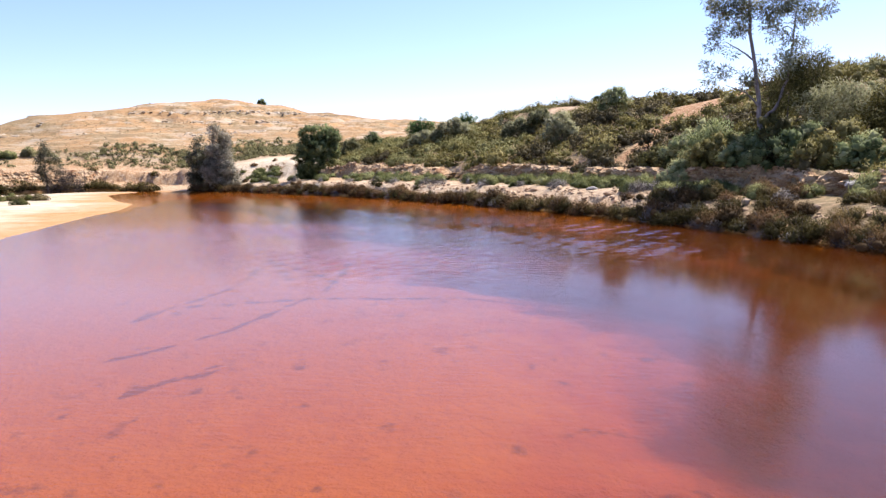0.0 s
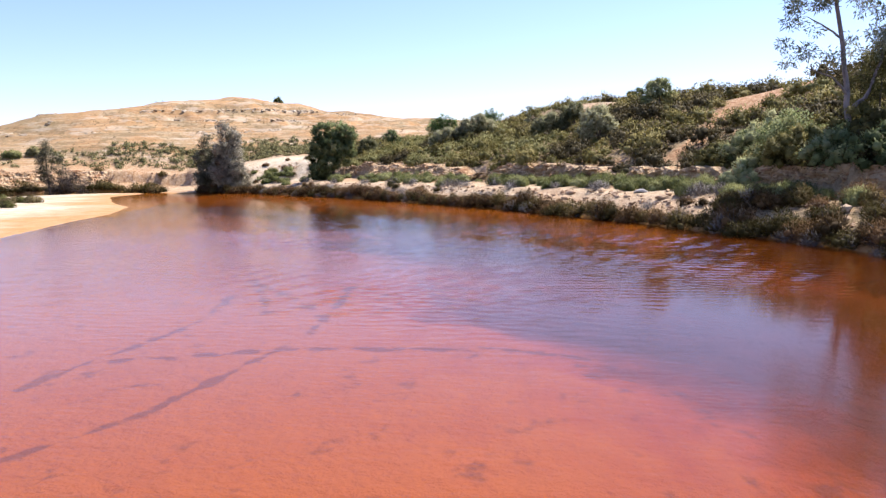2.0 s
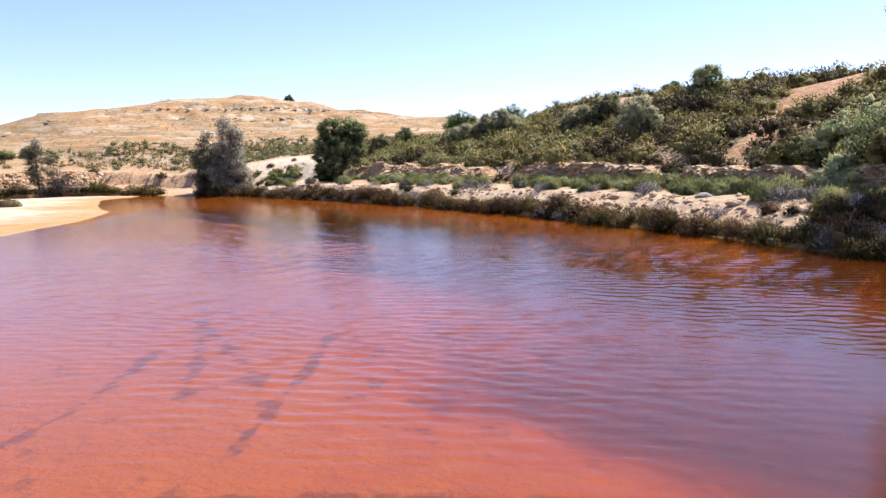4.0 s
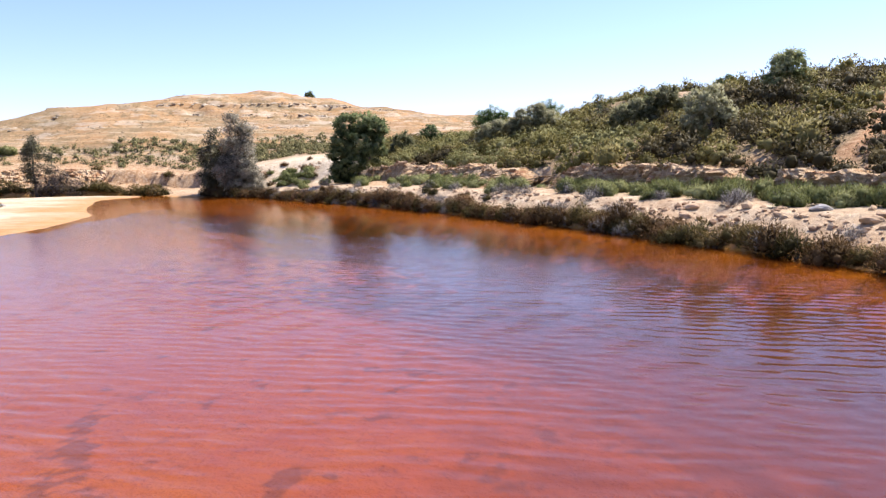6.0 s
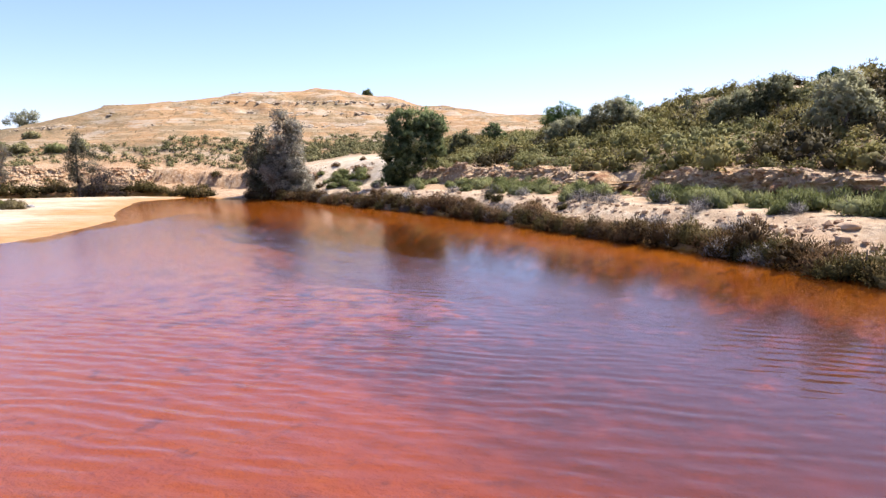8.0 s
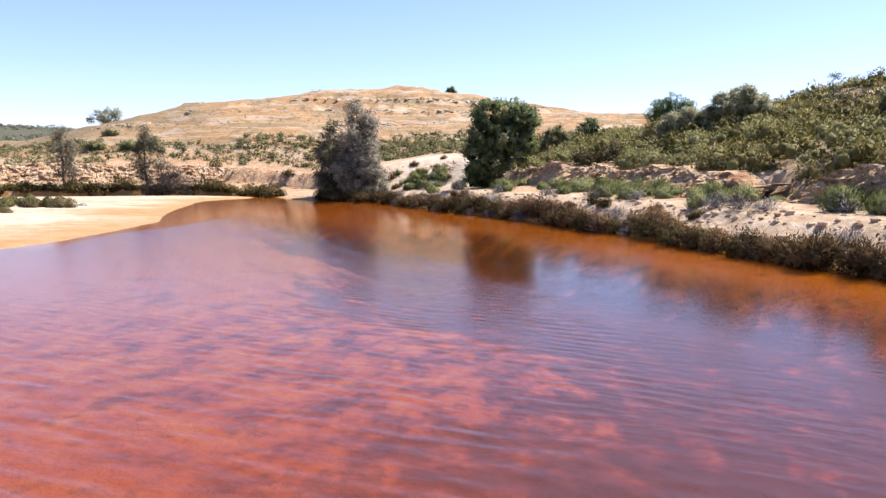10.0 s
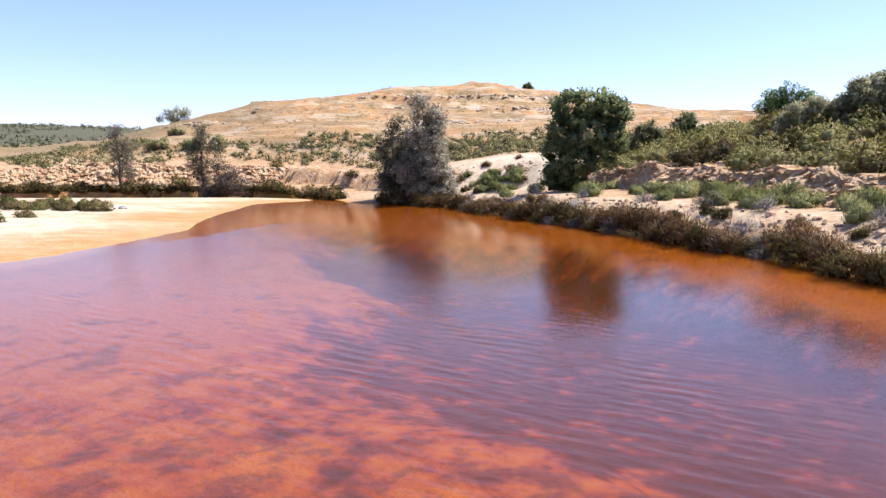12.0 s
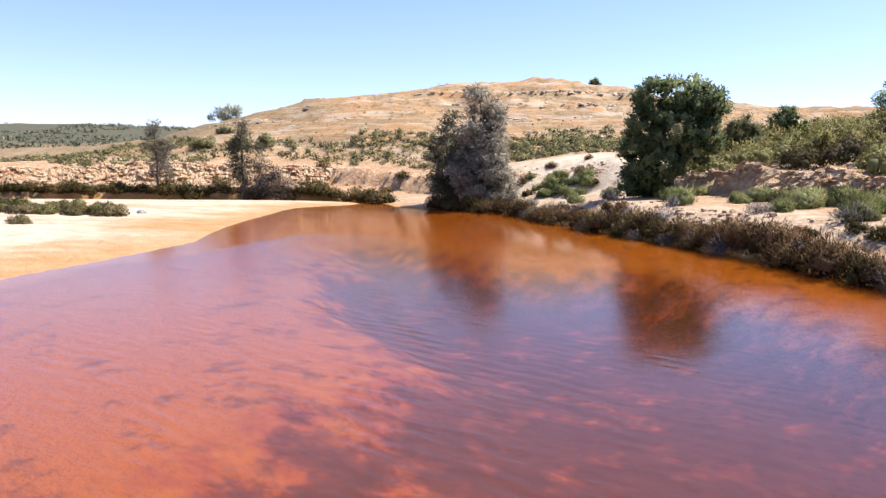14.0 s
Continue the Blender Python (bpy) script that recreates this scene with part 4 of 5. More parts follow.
# ---- scrub that covers the slopes ----
def scatter_scrub(name, label, spots, foliage, rng, count, leaf, thin, sizes, upright=0.4):
    """Many bushes of a slope in one mesh."""
    protos = [shrub_mesh(rng, 1.9, 1.1, count, leaf, thin, upright, 0.06, 7 if count > 200 else 3, True, 0 if count <= 40 else 0.46, 0.8) for _ in range(6)]
    z = height(spots[:, 0], spots[:, 1])
    pieces, turned, tones = [], [], []
    for (x, y), h in zip(spots, z):
        v, f, q = protos[rng.integers(6)]
        a, sc = rng.uniform(0, 6.28), rng.uniform(*sizes)
        c, s2 = math.cos(a) * sc, math.sin(a) * sc
        w = np.empty_like(v)
        w[:, 0] = v[:, 0] * c - v[:, 1] * s2 + x
        w[:, 1] = v[:, 0] * s2 + v[:, 1] * c + y
        w[:, 2] = v[:, 2] * sc * rng.uniform(0.8, 1.25) + h - 0.08
        pieces.append((w, f))
        turned.append(np.stack([q[:, 0] * c / sc - q[:, 1] * s2 / sc, q[:, 0] * s2 / sc + q[:, 1] * c / sc, q[:, 2]], 1))
        tones.append(np.full(len(v), rng.uniform(-0.5, 0.5), np.float32))
    ob = new(name, mesh_of(name, *joined(pieces), foliage, True, np.concatenate(turned)))
    ob.data.attributes.new("tone", "FLOAT", "POINT").data.foreach_set("value", np.concatenate(tones))
    return tagged(ob, label, "scrub", kind="stuff")


def hill_scrub():
    rng = np.random.default_rng(31)
    n = 30000
    x, y = rng.uniform(-32, 62, n), rng.uniform(12, 130, n)
    u, v = along(x, y)
    d, inside = edge_distance(x, y, BASIN)
    gully, strip = bare_patches(x, y)
    ok = ~inside & (u > -12) & (u < 98) & (v < 41 + 12 * smooth(46, 54, u)) & (d > cliff_foot(u) + 1.0) & (gully < 0.35) & (strip < 0.4)
    ok &= (((x + 33.5) / 8) ** 2 + ((y - 96) / 6.5) ** 2 > 1)
    x, y, v, u = x[ok], y[ok], v[ok], u[ok]
    kept, cells = [], {}
    for i in range(len(x)):
        gap = 1.02 + 0.35 * smooth(24, 40, v[i])
        key = (int(x[i] // 1.4), int(y[i] // 1.4))
        near = [p for a in (-1, 0, 1) for b in (-1, 0, 1) for p in cells.get((key[0] + a, key[1] + b), [])]
        if all((x[i] - p[0]) ** 2 + (y[i] - p[1]) ** 2 > gap * gap for p in near):
            cells.setdefault(key, []).append((x[i], y[i]))
            kept.append((x[i], y[i]))
    kept = np.array(kept)
    tone = fbm(kept[:, 0], kept[:, 1], 6, 2, 131) + rng.normal(size=len(kept)) * 0.22
    green = tone > 0.2
    brown = tone < -0.26
    scatter_scrub("hill_scrub", "olive-green scrub covering the hillside", kept[~green & ~brown], SCRUB, rng, 390, 0.126, 0.075, (0.7, 1.6), 0.15)
    scatter_scrub("green_hill_scrub", "fresh green scrub on the hillside", kept[green], SCRUB_GREEN, rng, 390, 0.126, 0.07, (0.65, 1.45), 0.25)
    scatter_scrub("brown_hill_scrub", "dry brown heath on the hillside", kept[brown], BROWN_SCRUB, rng, 390, 0.126, 0.075, (0.7, 1.5), 0.15)


def slope_scrub():
    rng = np.random.default_rng(32)
    spots = []
    for cx, cy, rx, ry, n in ((-56, 106, 10, 4.5, 300), (-48, 108, 8, 4.5, 210), (-40, 112, 9, 5, 220), (-31, 117, 10, 9, 360), (-44, 116, 9, 6, 210), (-66, 101, 8, 3, 80), (-84, 92, 12, 8, 180), (-100, 90, 18, 14, 420), (-22, 120, 12, 8, 300)):
        a, q = rng.uniform(0, 6.28, n), np.sqrt(rng.random(n))
        spots.append(np.stack([cx + rx * q * np.cos(a), cy + ry * q * np.sin(a)], 1))
    scatter_scrub("slope_scrub", "green scrub at the foot of the bare hill", np.concatenate(spots), SLOPE_LEAF, rng, 41, 0.29, 0.2, (0.32, 0.8), 0.1)
    n = 3000
    x, y = rng.uniform(-150, 20, n), rng.uniform(104, 172, n)
    h = height(x, y)
    ok = (h > 4.5) & (fbm(x, y, 18, 2, 141) > -0.1)
    scatter_scrub("bare_hill_tufts", "dry tufts scattered over the bare hill", np.stack([x[ok], y[ok]], 1), HEATH_BROWN, rng, 40, 0.3, 0.12, (0.16, 0.34))


def far_woods():
    rng = np.random.default_rng(33)
    n = 15000
    x, y = rng.uniform(-720, -170, n), rng.uniform(110, 620, n)
    ok = fbm(x, y, 60, 2, 151) > -0.25
    scatter_scrub("far_woods", "distant dark wood on the far rise", np.stack([x[ok], y[ok]], 1), FAR_WOOD, rng, 12, 0.6, 0.55, (0.5, 1.3), 0.1)


hill_scrub()
slope_scrub()
far_woods()


# ---- trees ----
def trees():
    rng = np.random.default_rng(41)
    tree("eucalyptus_tree", "tall open-crowned eucalyptus with a pale bare trunk", (17.2, 47.0), 0.18,
         [([(0, 0, 0), (-0.05, 0, 2.2), (-0.25, 0.1, 4.2), (-0.7, 0.1, 7.4), (-0.8, 0, 9.8), (-0.3, 0, 11.8)], 0.17), ([(-0.05, 0, 2.3), (0.9, 0.2, 3.0), (1.6, 0.4, 4.6), (1.9, 0.4, 7.0), (2.0, 0.3, 9.6)], 0.11),
          ([(-0.05, 0, 3.0), (-1.0, -0.3, 3.9), (-2.2, -0.4, 4.3)], 0.07), ([(-0.4, 0, 5.6), (-1.3, 0.3, 6.4), (-2.0, 0.4, 6.8)], 0.06)],
         [(1.6, 0.3, 8.2, 1.5), (-0.6, 0, 9.6, 1.6), (0.5, 0.4, 9.3, 1.3), (-2.1, 0, 6.8, 1.0), (-2.8, -0.4, 5.2, 0.75), (-1.6, 0.3, 8.0, 1.0), (2.4, 0.2, 7.4, 1.0), (1.0, 0.5, 5.6, 1.0), (-1.3, -0.4, 4.6, 0.5), (0.2, 0, 11.4, 1.6), (1.9, 0.3, 10.3, 1.4), (-1.8, 0, 10.8, 1.3), (2.6, 0, 9.0, 1.2), (-2.6, 0, 9.2, 1.0)],
         300, 68, 0.42, 0.22, 0.055, GUM, GUM_BARK, rng, droop=0.35, twig=0.016)
    tree("willow", "yellow-olive bushy tree with drooping foliage beside the eucalyptus", (18.8, 48.2), 0.18,
         [([(0, 0, 0), (0.1, 0, 1.4), (0.2, 0, 3.2)], 0.10), ([(0, 0, 0.6), (0.9, 0, 2.0), (1.4, 0, 3.4)], 0.06)],
         [(0.2, 0, 3.6, 1.3), (1.2, 0, 4.2, 1.3), (-0.4, 0, 2.6, 1.1), (1.8, 0, 3.0, 1.2), (0.8, 0.3, 2.2, 1.2), (0.6, 0, 4.6, 1.0), (1.6, 0, 4.8, 0.9)], 170, 60, 0.45, 0.24, 0.045, WILLOW, BARK, rng, droop=0.3)
    tree("wild_olive", "open grey-green wild olive with dark spreading stems", (20.6, 45.6), 0.3,
         [([(0, 0, 0), (0.3, 0, 1.0), (0.9, 0, 2.4)], 0.09), ([(0, 0, 0.2), (-0.5, 0, 1.2), (-0.9, 0, 2.4)], 0.08), ([(0, 0, 0.3), (0.1, 0.3, 1.5), (0.2, 0.4, 2.9)], 0.08)],
         [(0, 0, 2.6, 1.2), (1.2, 0, 2.6, 1.1), (-1.1, 0, 2.3, 1.1), (0.4, 0.3, 3.2, 0.9), (1.8, 0, 1.8, 0.8)], 110, 55, 0.42, 0.2, 0.055, OLIVE, BARK, rng)
    tree("wild_olive", "dense grey-green wild olive on the shaded slope", (23.5, 45.0), 0.3,
         [([(0, 0, 0), (0.2, 0, 1.4), (0.4, 0, 2.6)], 0.1)], [(0, 0, 2.4, 1.4), (1.2, 0, 2.9, 1.3), (-1.0, 0, 1.7, 1.1), (2.0, 0, 2.0, 1.2)], 120, 55, 0.45, 0.2, 0.06, SCRUB, BARK, rng)
    tree("evergreen_oak", "dark evergreen shrub-oak below the eucalyptus", (15.2, 48.6), 0.2,
         [([(0, 0, 0), (0, 0, 1.0), (0.1, 0, 2.0)], 0.09)], [(0, 0, 1.6, 1.2), (-1.1, 0, 1.3, 1.0), (0.8, 0, 1.2, 1.0)], 90, 55, 0.4, 0.17, 0.075, OAK, BARK, rng)
    for at, tall, wide, mat in (((12.2, 52.6), 1.5, 1.3, SCRUB), ((13.6, 51.9), 1.9, 1.4, OAK), ((15.0, 49.9), 2.2, 1.5, OAK), ((16.0, 47.8), 2.0, 1.4, SCRUB_GREEN), ((16.8, 46.2), 1.8, 1.2, OAK), ((18.0, 45.3), 2.3, 1.5, SCRUB),
                                ((18.9, 44.0), 2.1, 1.4, OAK), ((20.0, 42.6), 2.4, 1.6, SCRUB), ((14.3, 51.4), 2.6, 1.6, OAK), ((17.6, 47.2), 2.4, 1.5, SCRUB),
                                ((13.0, 48.4), 1.7, 1.3, OAK), ((14.6, 46.6), 1.9, 1.4, SCRUB), ((15.9, 44.9), 1.8, 1.4, OAK), ((17.4, 43.2), 2.0, 1.5, OAK), ((18.8, 41.6), 1.9, 1.4, SCRUB), ((20.2, 40.0), 2.0, 1.5, OAK)):
        tree("hillside_bush", "dark green bush crowding the edge of the cut", at, 0.2, [([(0, 0, 0), (0, 0, tall * 0.6)], 0.06)],
             [(0, 0, tall * 0.62, tall * 0.36), (wide * 0.5, 0, tall * 0.42, tall * 0.33), (-wide * 0.5, 0, tall * 0.45, tall * 0.34), (0, -0.5, tall * 0.3, tall * 0.3), (wide * 0.2, 0, tall * 0.85, tall * 0.2)], 70, 50, 0.36, 0.14, 0.055, mat, BARK, rng, category="shrub", solid=0.7)
    for at, right, label, lobes, mat, up in (
        ((-37.6, 88.8), 0.646, "grey-brown feathery casuarina reaching down to the ground",
         [(0, 0, 1.4, 1.7), (0.2, 0, 3.0, 1.75), (0.9, 0, 2.2, 1.4), (-0.9, 0, 2.6, 1.4), (0.5, 0, 4.6, 1.45), (-0.4, 0, 5.2, 1.2), (0.9, 0, 5.9, 0.9), (-0.2, 0, 6.8, 0.75), (-0.35, 0, 7.7, 0.6), (0.9, 0, 6.8, 0.75), (1.5, 0, 1.2, 1.2)], GREY_LEAF, 8.2),
        ((-40.8, 89.2), 0.646, "dark olive-grey casuarina with hanging foliage",
         [(0, 0, 1.2, 1.1), (0.1, 0, 2.6, 1.3), (-0.2, 0, 4.0, 1.15), (0.1, 0, 5.2, 0.85), (0.3, 0, 6.2, 0.6), (-0.5, 0, 1.6, 1.0), (1.4, 0, 3.0, 1.3), (1.3, 0, 4.6, 1.1), (1.6, 0, 1.4, 1.2)], CASUARINA, 6.4)):
        tree("casuarina_tree", label, at, right, [([(0, 0, 0), (0.1, 0, up * 0.4), (-0.1, 0, up * 0.92)], 0.13), ([(0.2, 0, 0), (0.6, 0.2, up * 0.35), (0.9, 0, up * 0.8)], 0.1), ([(-0.2, 0, 0.1), (-0.6, 0, up * 0.3), (-0.6, 0, up * 0.6)], 0.08)],
             lobes, 560 if up > 7 else 300, 48, 0.36, 0.26, 0.07, mat, BARK, rng, droop=0.25)
    tree("evergreen_oak", "broad dark green evergreen oak on the bank", (-23.3, 86.0), 0.62,
         [([(0, 0, 0), (0.1, 0, 1.2), (0.3, 0, 3.0)], 0.2), ([(0.1, 0, 0.9), (-0.9, 0, 2.4), (-1.3, 0, 3.8)], 0.11), ([(0.2, 0, 1.2), (1.4, 0, 2.8), (1.9, 0, 4.0)], 0.11)],
         [(-0.8, 0, 5.3, 1.3), (0.8, 0, 5.5, 1.05), (1.8, 0, 5.1, 1.05), (-1.4, 0, 3.9, 1.25), (0.2, 0, 3.8, 1.35), (1.8, 0, 3.7, 1.1), (-1.7, 0, 2.3, 1.05), (-0.4, 0, 2.0, 1.2), (0.9, 0, 2.4, 0.9), (-1.4, 0, 1.0, 1.0), (-2.0, 0, 1.0, 0.8)],
         330, 75, 0.42, 0.17, 0.085, OAK, BARK, rng, solid=0.6)
    small = (("evergreen_oak", "small rounded evergreen oak on the slope", (-22.6, 97.4), 2.9, 1.0, OLIVE, 60), ("evergreen_oak", "dark bushy evergreen oak on the slope", (-21.2, 103.5), 2.7, 1.1, OAK, 60),
             ("wild_olive", "large spreading grey-green wild olive on the hillside", (-7.2, 88.4), 3.0, 2.6, OLIVE, 160), ("wild_olive", "spreading grey-green wild olive on the hillside", (-10.4, 87.4), 2.4, 2.0, OLIVE, 100),
             ("wild_olive", "silvery wild olive on the hillside", (1.4, 76.0), 2.3, 1.6, OLIVE, 90), ("wild_olive", "silvery wild olive on the hillside", (3.6, 76.8), 2.5, 1.5, OLIVE, 80),
             ("wild_olive", "round-headed wild olive with a short dark trunk", (5.7, 67.6), 3.2, 1.2, OLIVE, 95), ("evergreen_oak", "dark round evergreen oak near the ridge", (10.7, 72.6), 2.7, 1.2, OAK, 80),
             ("evergreen_oak", "flat-topped evergreen oak on the ridge", (11.0, 108.0), 2.2, 1.9, OAK, 60), ("evergreen_oak", "small dark evergreen oak on the ridge", (2.7, 98.5), 1.7, 0.9, OAK, 40),
             ("evergreen_oak", "lone small evergreen oak on the bare hilltop", (-60.0, 153.7), 1.6, 0.8, OAK, 40))
    for name, label, at, tall, wide, mat, clumps in small:
        lobes = [(0, 0, tall * 0.68, tall * 0.3), (wide * 0.5, 0.2, tall * 0.55, tall * 0.26), (-wide * 0.5, -0.2, tall * 0.58, tall * 0.27), (wide * 0.15, 0, tall * 0.84, tall * 0.17), (-wide * 0.75, 0, tall * 0.36, tall * 0.24), (wide * 0.75, 0, tall * 0.36, tall * 0.24)]
        tree(name, label, at, 0.4, [([(0, 0, 0), (0.05, 0, tall * 0.35), (0.1, 0, tall * 0.7)], 0.04 * tall), ([(0, 0, tall * 0.2), (-wide * 0.4, 0, tall * 0.55)], 0.02 * tall)],
             lobes, int(clumps * 1.3), 44, 0.34, 0.16, 0.065, mat, BARK, rng, depth=1.0, solid=0.55)
    for at, tall in (((-13.2, 99.7), 2.6), ((-8.1, 105.2), 2.5), ((-14.0, 100.6), 2.0)):
        fan = [([(0, 0, 0), (a * 0.25, 0, tall * 0.5), (a * 0.6, 0.1 * a, tall * (1.05 - 0.12 * abs(a)))], 0.05) for a in (-2.4, -1.4, -0.5, 0.5, 1.4, 2.4)]
        tree("almond_tree", "bright green upright-branched wild almond", at, 0.4, fan, [(p[0][-1][0] * k, 0, p[0][-1][2] * k, 0.38) for p in fan for k in (0.6, 0.8, 0.98)], 120, 40, 0.26, 0.17, 0.06, PINE, BARK, rng)
    tree("dead_snag", "thin nearly leafless tree on the ridge", (-1.8, 90.5), 0.3, [([(0, 0, 0), (0.05, 0, 1.2), (-0.05, 0, 2.6)], 0.06)], [(0, 0, 2.3, 0.35), (0.1, 0, 1.6, 0.3), (0, 0, 0.9, 0.4)], 26, 26, 0.22, 0.16, 0.05, GUM, BARK, rng)
    tree("casuarina_tree", "slender dark casuarina with a grey dead lower crown", (-60.6, 86.6), 0.646, [([(0, 0, 0), (-0.2, 0, 3.3), (-0.1, 0, 6.6)], 0.15), ([(0.1, 0, 0.2), (1.4, 0, 2.0), (2.2, 0, 3.0)], 0.07)],
         [(-0.4, 0, 4.7, 0.85), (-0.2, 0, 5.8, 0.75), (-0.1, 0, 6.6, 0.45), (-0.5, 0, 3.5, 0.8), (-0.3, 0, 2.4, 0.7), (1.2, 0, 3.6, 0.8), (0.9, 0, 4.8, 0.6)], 130, 46, 0.36, 0.26, 0.05, CASUARINA, BARK, rng, droop=0.25)
    tree("dry_thicket", "leafless grey thicket under the casuarina", (-59.4, 87.2), 0.646, [([(0, 0, 0), (0.2, 0, 1), (0.3, 0, 2)], 0.06)], [(0, 0, 1.2, 1.2), (1.5, 0, 1.4, 1.3), (-1.2, 0, 1.0, 1.0), (0.6, 0, 2.4, 1.0), (2.6, 0, 0.9, 0.9)], 110, 60, 0.45, 0.32, 0.03, THICKET, BARK, rng, category="shrub")
    tree("casuarina_tree", "half-dead brownish casuarina with thin foliage", (-67.8, 82.8), 0.646, [([(0, 0, 0), (0.1, 0, 3.0), (-0.2, 0, 6.2)], 0.14), ([(0, 0, 1.4), (0.9, 0, 3.2), (1.3, 0, 4.8)], 0.07)],
         [(-0.3, 0, 5.8, 0.7), (-0.5, 0, 4.6, 0.7), (0.9, 0, 4.4, 0.8), (0.3, 0, 3.3, 0.9), (0.5, 0, 2.2, 1.0)], 95, 40, 0.36, 0.28, 0.05, GREY_LEAF, BARK, rng, droop=0.25)
    tree("eucalyptus_tree", "round-crowned eucalyptus on the skyline behind the hill", (-100.7, 114.7), 0.646, [([(0, 0, 0), (0, 0, 1.4), (0.3, 0, 3)], 0.12), ([(0, 0, 0.7), (-1.2, 0, 1.8), (-1.6, 0, 2.2)], 0.07)],
         [(0.6, 0, 2.6, 1.0), (-0.9, 0, 2.2, 1.0), (1.6, 0, 2.0, 0.8), (-1.9, 0, 1.6, 0.8), (0, 0, 1.8, 1.0)], 60, 40, 0.5, 0.36, 0.1, GUM, BARK, rng, sink=0.7)
    for at, tall, mat in (((-80, 96), 1.2, SLOPE_LEAF), ((-76, 98), 1.1, BROOM), ((-74, 100), 1.3, SLOPE_LEAF), ((-88, 105), 0.8, SLOPE_LEAF)):
        tree("hillside_bush", "tall green bush on the stony slope", at, 0.646, [([(0, 0, 0), (0, 0, tall * 0.6)], 0.06)], [(0, 0, tall * 0.6, tall * 0.36), (0.6, 0, tall * 0.4, tall * 0.34), (-0.6, 0, tall * 0.42, tall * 0.34)], 50, 45, 0.4, 0.3, 0.1, mat, BARK, rng, category="shrub")


trees()


# ---- loose stones ----
def stone_mesh(rng, flat=0.7):
    bm = bmesh.new()
    bmesh.ops.create_icosphere(bm, subdivisions=1, radius=0.5)
    v = np.array([p.co[:] for p in bm.verts])
    f = np.array([[p.index for p in face.verts] for face in bm.faces])
    bm.free()
    v = v * rng.uniform(0.65, 1.25, (len(v), 1)) * np.array([1, rng.uniform(0.6, 1.0), flat])
    return v, f


def rubble():
    rng = np.random.default_rng(51)
    protos = [stone_mesh(rng) for _ in range(10)]
    pieces = []
    for x, y, nx, ny in line_points(RIGHT_BANK, 78, 178, 0.045, rng, 0.6):
        u, _ = along(x, y)
        if u < 13 and rng.random() < 0.8:
            continue
        foot = float(cliff_foot(u))
        d = foot + rng.normal(0.45, 0.55) if rng.random() < 0.62 else rng.normal(2.1, 0.5)
        px, py = x + nx * d, y + ny * d
        pieces.append((px, py, float(np.clip(rng.lognormal(-1.75, 0.5), 0.07, 0.55))))
    for x, y, nx, ny in line_points(FAR_BANK, 2, 72, 0.09, rng, 0.6):
        d = rng.normal(6.6, 0.5)
        pieces.append((x + nx * d, y + ny * d, float(np.clip(rng.lognormal(-1.9, 0.5), 0.07, 0.4))))
    arr = np.array(pieces)
    z = height(arr[:, 0], arr[:, 1])
    out = []
    for (x, y, sc), h in zip(arr, z):
        v, f = protos[rng.integers(10)]
        a = rng.uniform(0, 6.28)
        rot = np.array([[math.cos(a), -math.sin(a), 0], [math.sin(a), math.cos(a), 0], [0, 0, 1]])
        out.append((v @ rot.T * sc + np.array([x, y, h + 0.12 * sc]), f))
    tagged(new("rubble", mesh_of("rubble", *joined(out), ROCK)), "broken ochre stones along the cut banks", "rubble", kind="stuff")


def boulders():
    rng = np.random.default_rng(52)
    for x, y, sc, mat, label in ((19.0, 37.2, 1.0, GREY_ROCK, "flat grey rock slab on the bank"), (18.6, 35.8, 0.8, ROCK, "ochre boulder on the bank"), (20.2, 38.0, 0.9, ROCK, "ochre boulder on the bank"),
                                 (8.9, 48.4, 0.55, ROCK, "ochre boulder on the bank"), (7.9, 50.6, 0.6, GREY_ROCK, "grey stone on the bare bank"), (-46.9, 69.1, 0.5, GREY_ROCK, "small dark stone lying on the sand"),
                                 (3.9, 54.6, 0.5, ROCK, "ochre boulder on the bank"), (-16.0, 77.5, 0.7, ROCK, "ochre boulder on the terrace")):
        bm = bmesh.new()
        bmesh.ops.create_icosphere(bm, subdivisions=3, radius=0.5)
        for p in bm.verts:
            n = noise.fractal(p.co * 1.9 + Vector((x, y, 0)), 1.0, 2.0, 4)
            p.co *= 1 + 0.38 * n
            p.co.z *= 0.55
        me = bpy.data.meshes.new("boulder")
        bm.to_mesh(me)
        bm.free()
        me.materials.append(mat)
        ob = tagged(new("boulder", me), label, "rock")
        ob.matrix_basis = Matrix.LocRotScale((x, y, ground_z(x, y) + 0.08 * sc), Euler((0, 0, rng.uniform(0, 6))), (sc * 1.3, sc, sc))


def block_mesh(rng):
    """An angular broken block, about a metre across."""
    bm = bmesh.new()
    bmesh.ops.create_icosphere(bm, subdivisions=1, radius=0.5)
    shift = Vector(rng.uniform(-50, 50, 3))
    for p in bm.verts:
        p.co *= 1 + 0.55 * noise.fractal(p.co * 2.3 + shift, 1.0, 2.0, 4)
    v = np.array([p.co[:] for p in bm.verts])
    f = np.array([[p.index for p in face.verts] for face in bm.faces])
    bm.free()
    for _ in range(7):
        n = rng.normal(size=3)
        n /= np.linalg.norm(n)
        over = np.maximum(v @ n - rng.uniform(0.26, 0.42), 0)
        v = v - over[:, None] * n
    return v, f


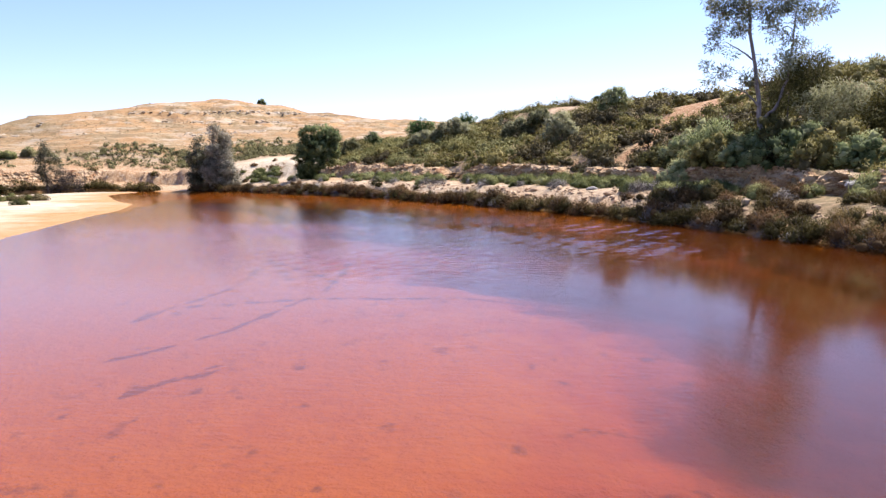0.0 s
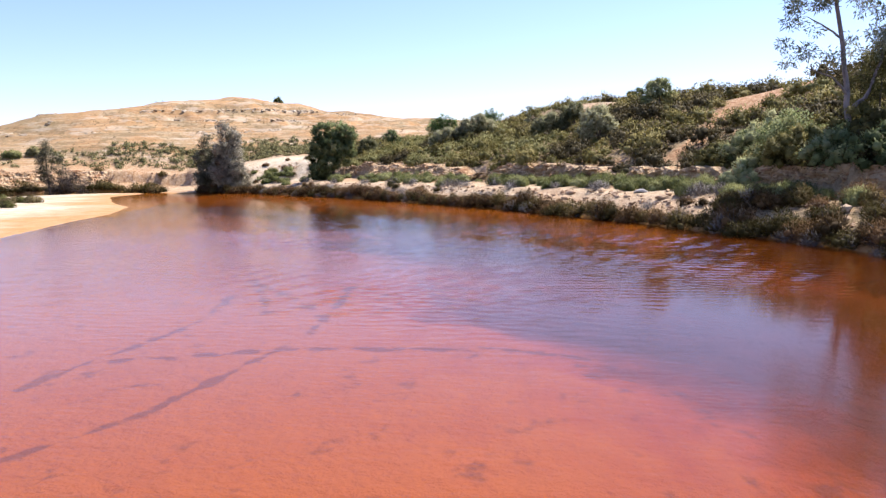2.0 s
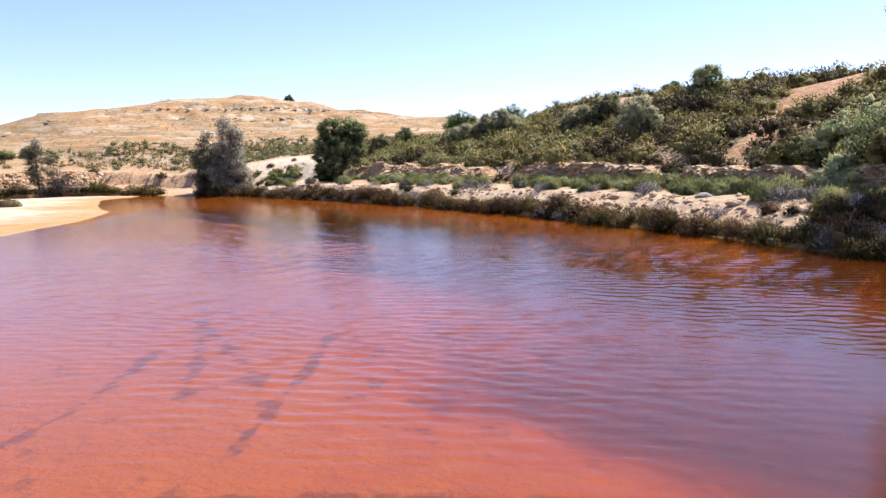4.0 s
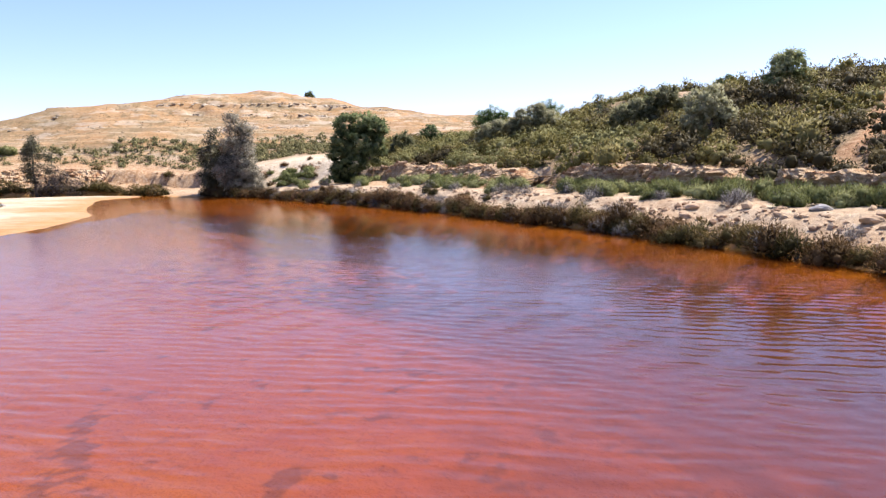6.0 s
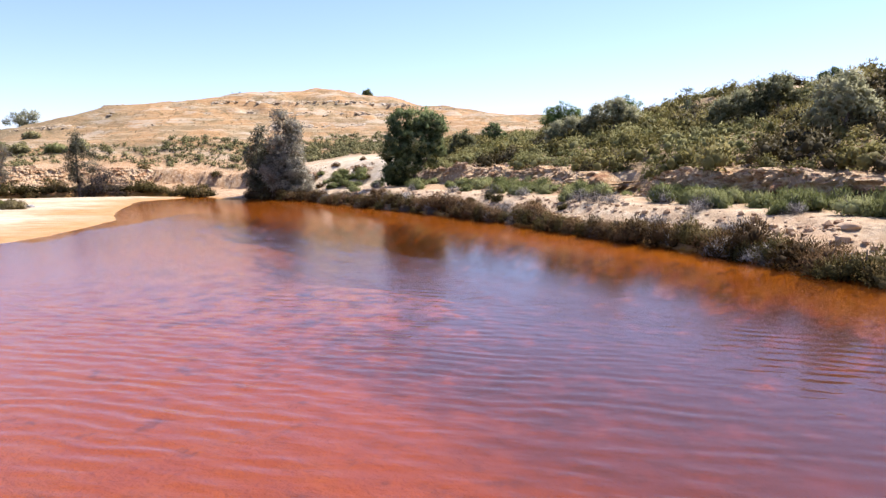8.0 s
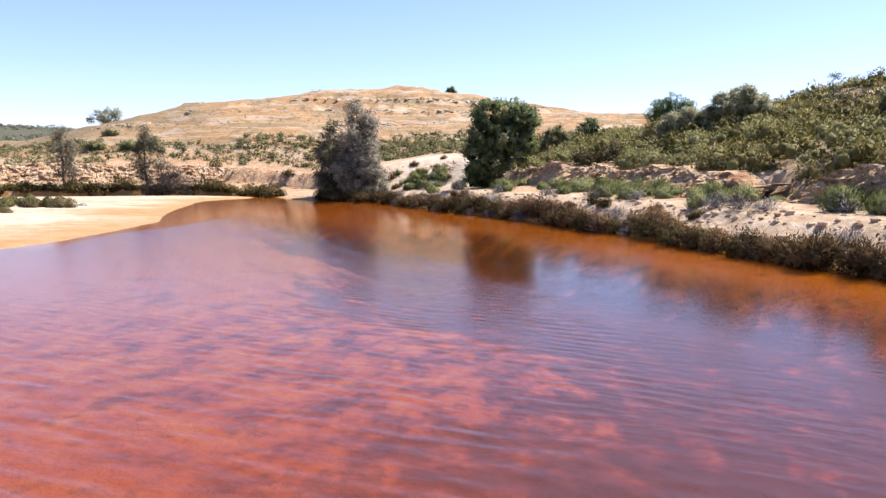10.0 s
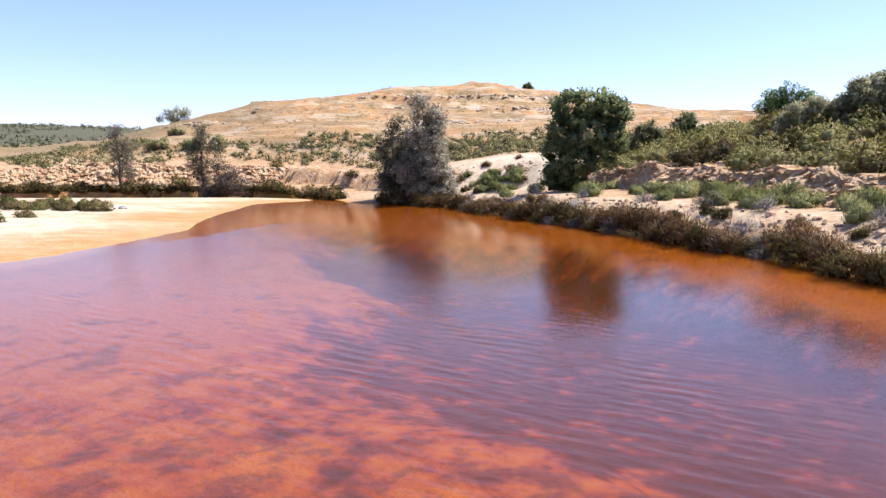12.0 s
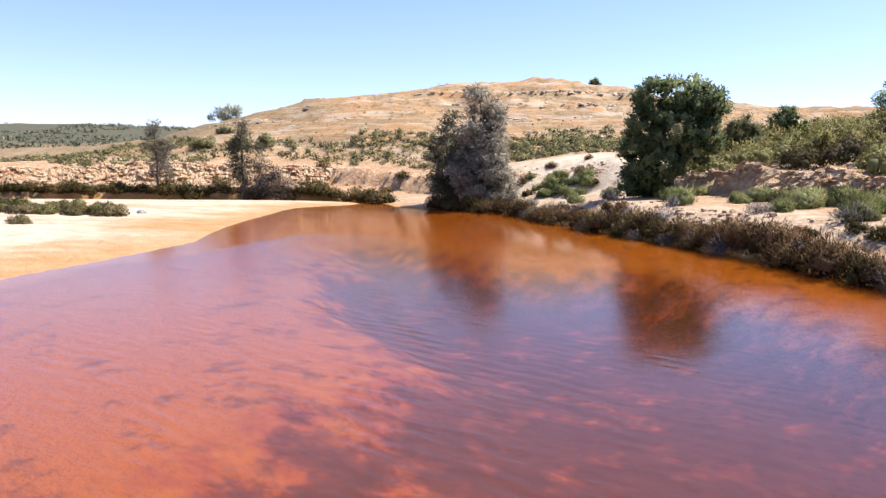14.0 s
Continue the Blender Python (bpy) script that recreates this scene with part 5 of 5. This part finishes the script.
def cliff_blocks():
    """The crumbling face of the cut: blocks that stand out of it."""
    rng = np.random.default_rng(53)
    protos = [block_mesh(rng) for _ in range(12)]
    spots = []
    for line, start, stop, step, is_right in ((RIGHT_BANK, 80, 178, 0.055, True), (FAR_BANK, 2, 72, 0.6, False)):
        for x, y, nx, ny in line_points(line, start, stop, step, rng, 0.7):
            u, _ = along(x, y)
            foot = float(cliff_foot(u)) if is_right else 6.2
            lift = rng.random()
            d = foot + 0.05 + 0.55 * lift + rng.normal() * 0.12 - 0.9 * fbm(np.array([x + nx * foot]), np.array([y + ny * foot]), 7, 2, 8)[0]
            if is_right and (float(ramp_at(u)) > 0.35 or u < 13):
                continue
            spots.append((x + nx * d, y + ny * d, float(np.clip(rng.lognormal(-1.6, 0.5), 0.10, 0.6))))
        if is_right:
            for x, y, nx, ny in line_points(line, start, stop, 0.2, rng, 0.8):
                d = rng.normal(2.2, 0.6)
                spots.append((x + nx * d, y + ny * d, float(np.clip(rng.lognormal(-1.7, 0.5), 0.08, 0.45))))
    arr = np.array(spots)
    z = height(arr[:, 0], arr[:, 1])
    out = []
    for (x, y, sc), h in zip(arr, z):
        v, f = protos[rng.integers(12)]
        a = rng.uniform(0, 6.28)
        rot = np.array([[math.cos(a), -math.sin(a), 0], [math.sin(a), math.cos(a), 0], [0, 0, 1]])
        out.append((v @ rot.T * sc * np.array([1.15, 1.15, 0.9]) + np.array([x, y, h - 0.08 * sc]), f))
    tagged(new("cliff_blocks", mesh_of("cliff_blocks", *joined(out), ROCK)), "crumbling ochre blocks of the cut cliff", "rock", kind="stuff")


def hill_outcrops():
    """Ledges of broken rock along the upper face of the bare hill."""
    rng = np.random.default_rng(55)
    protos = [block_mesh(rng) for _ in range(8)]
    n = 14000
    x, y = rng.uniform(-118, -40, n), rng.uniform(108, 158, n)
    h = height(x, y)
    ledge = np.abs((h + 0.5 * fbm(x, y, 14, 2, 171)) % 2.1 - 0.5) < 0.28
    ok = (h > 8.0) & (h < 14.2) & ledge & (fbm(x, y, 11, 3, 172) > -0.12)
    out = []
    for px, py, hz in zip(x[ok], y[ok], h[ok]):
        v, f = protos[rng.integers(8)]
        a = rng.normal(0.75, 0.3)
        rot = np.array([[math.cos(a), -math.sin(a), 0], [math.sin(a), math.cos(a), 0], [0, 0, 1]])
        sc = float(np.clip(rng.lognormal(-0.95, 0.45), 0.18, 0.85))
        out.append(((v * np.array([1.7, 0.9, 0.62]) * sc) @ rot.T + np.array([px, py, hz - 0.06 * sc]), f))
    tagged(new("hill_outcrops", mesh_of("hill_outcrops", *joined(out), HILL_ROCK)), "pale broken ledges of rock on the bare hill", "rock", kind="stuff")


def cliff_face(name, line, start, stop, is_right, lip, lean):
    """The cut earth cliff: a rugged upright skin with recesses under a crumbling edge, broken by gullies."""
    rng = np.random.default_rng(54)
    rows = 20
    cols = line_points(line, start, stop, 0.1, rng, 0.0)
    q = np.array(cols)
    u, _ = along(q[:, 0], q[:, 1])
    foot = cliff_foot(u) if is_right else np.full(len(q), 6.2)
    fx, fy = q[:, 0] + q[:, 2] * foot, q[:, 1] + q[:, 3] * foot
    d0 = foot - 0.9 * fbm(fx, fy, 7, 2, 8)
    low = height(q[:, 0] + q[:, 2] * (d0 - 0.5), q[:, 1] + q[:, 3] * (d0 - 0.5))
    top = height(q[:, 0] + q[:, 2] * (d0 + 1.3), q[:, 1] + q[:, 3] * (d0 + 1.3)) + lip
    verts = []
    for i in range(len(q)):
        x, y, nx, ny = q[i]
        for r in range(rows):
            t = r / (rows - 1)
            z = low[i] - 0.15 + (top[i] - low[i] + 0.15) * min(t * 1.12, 1.0)
            out = -(lean * (float(smooth(36, 48, u[i])) if is_right else 1.0) + 0.35) * (1 - t) ** 1.3 + (1.1 * (t - 0.9) / 0.1 if t > 0.9 else 0.0)
            p = Vector((x, y, z * 1.6))
            carve = 0.40 * noise.fractal(p * 0.75, 1.0, 2.0, 3) + 0.34 * noise.fractal(p * 2.4 + Vector((7, 3, 1)), 0.6, 2.1, 5) + 0.16 * noise.fractal(p * 6.5, 0.5, 2.0, 3)
            carve *= math.sin(math.pi * min(t * 1.05, 1.0)) ** 0.5
            d = d0[i] + 0.12 + out + carve
            verts.append((x + nx * d, y + ny * d, z + 0.05 * noise.noise(p * 3.1)))
    k = np.arange(len(q) * rows).reshape(len(q), rows)
    f = np.stack([k[:-1, :-1], k[1:, :-1], k[1:, 1:], k[:-1, 1:]], -1).reshape(-1, 4)
    if is_right:
        gap = np.repeat(ramp_at(0.5 * (u[1:] + u[:-1])) > 0.85, rows - 1)
        f = f[~gap]
    tagged(new(name, mesh_of(name, verts, f, CLIFF, False)), "crumbling red-ochre cut earth cliff above the river terrace", "cliff", kind="structure")


rubble()
cliff_blocks()
cliff_face("cliff_near", RIGHT_BANK, 80, 158, True, 0.05, 1.1)
cliff_face("cliff_far", FAR_BANK, 10, 60, False, 0.05, 2.4)
boulders()
hill_outcrops()
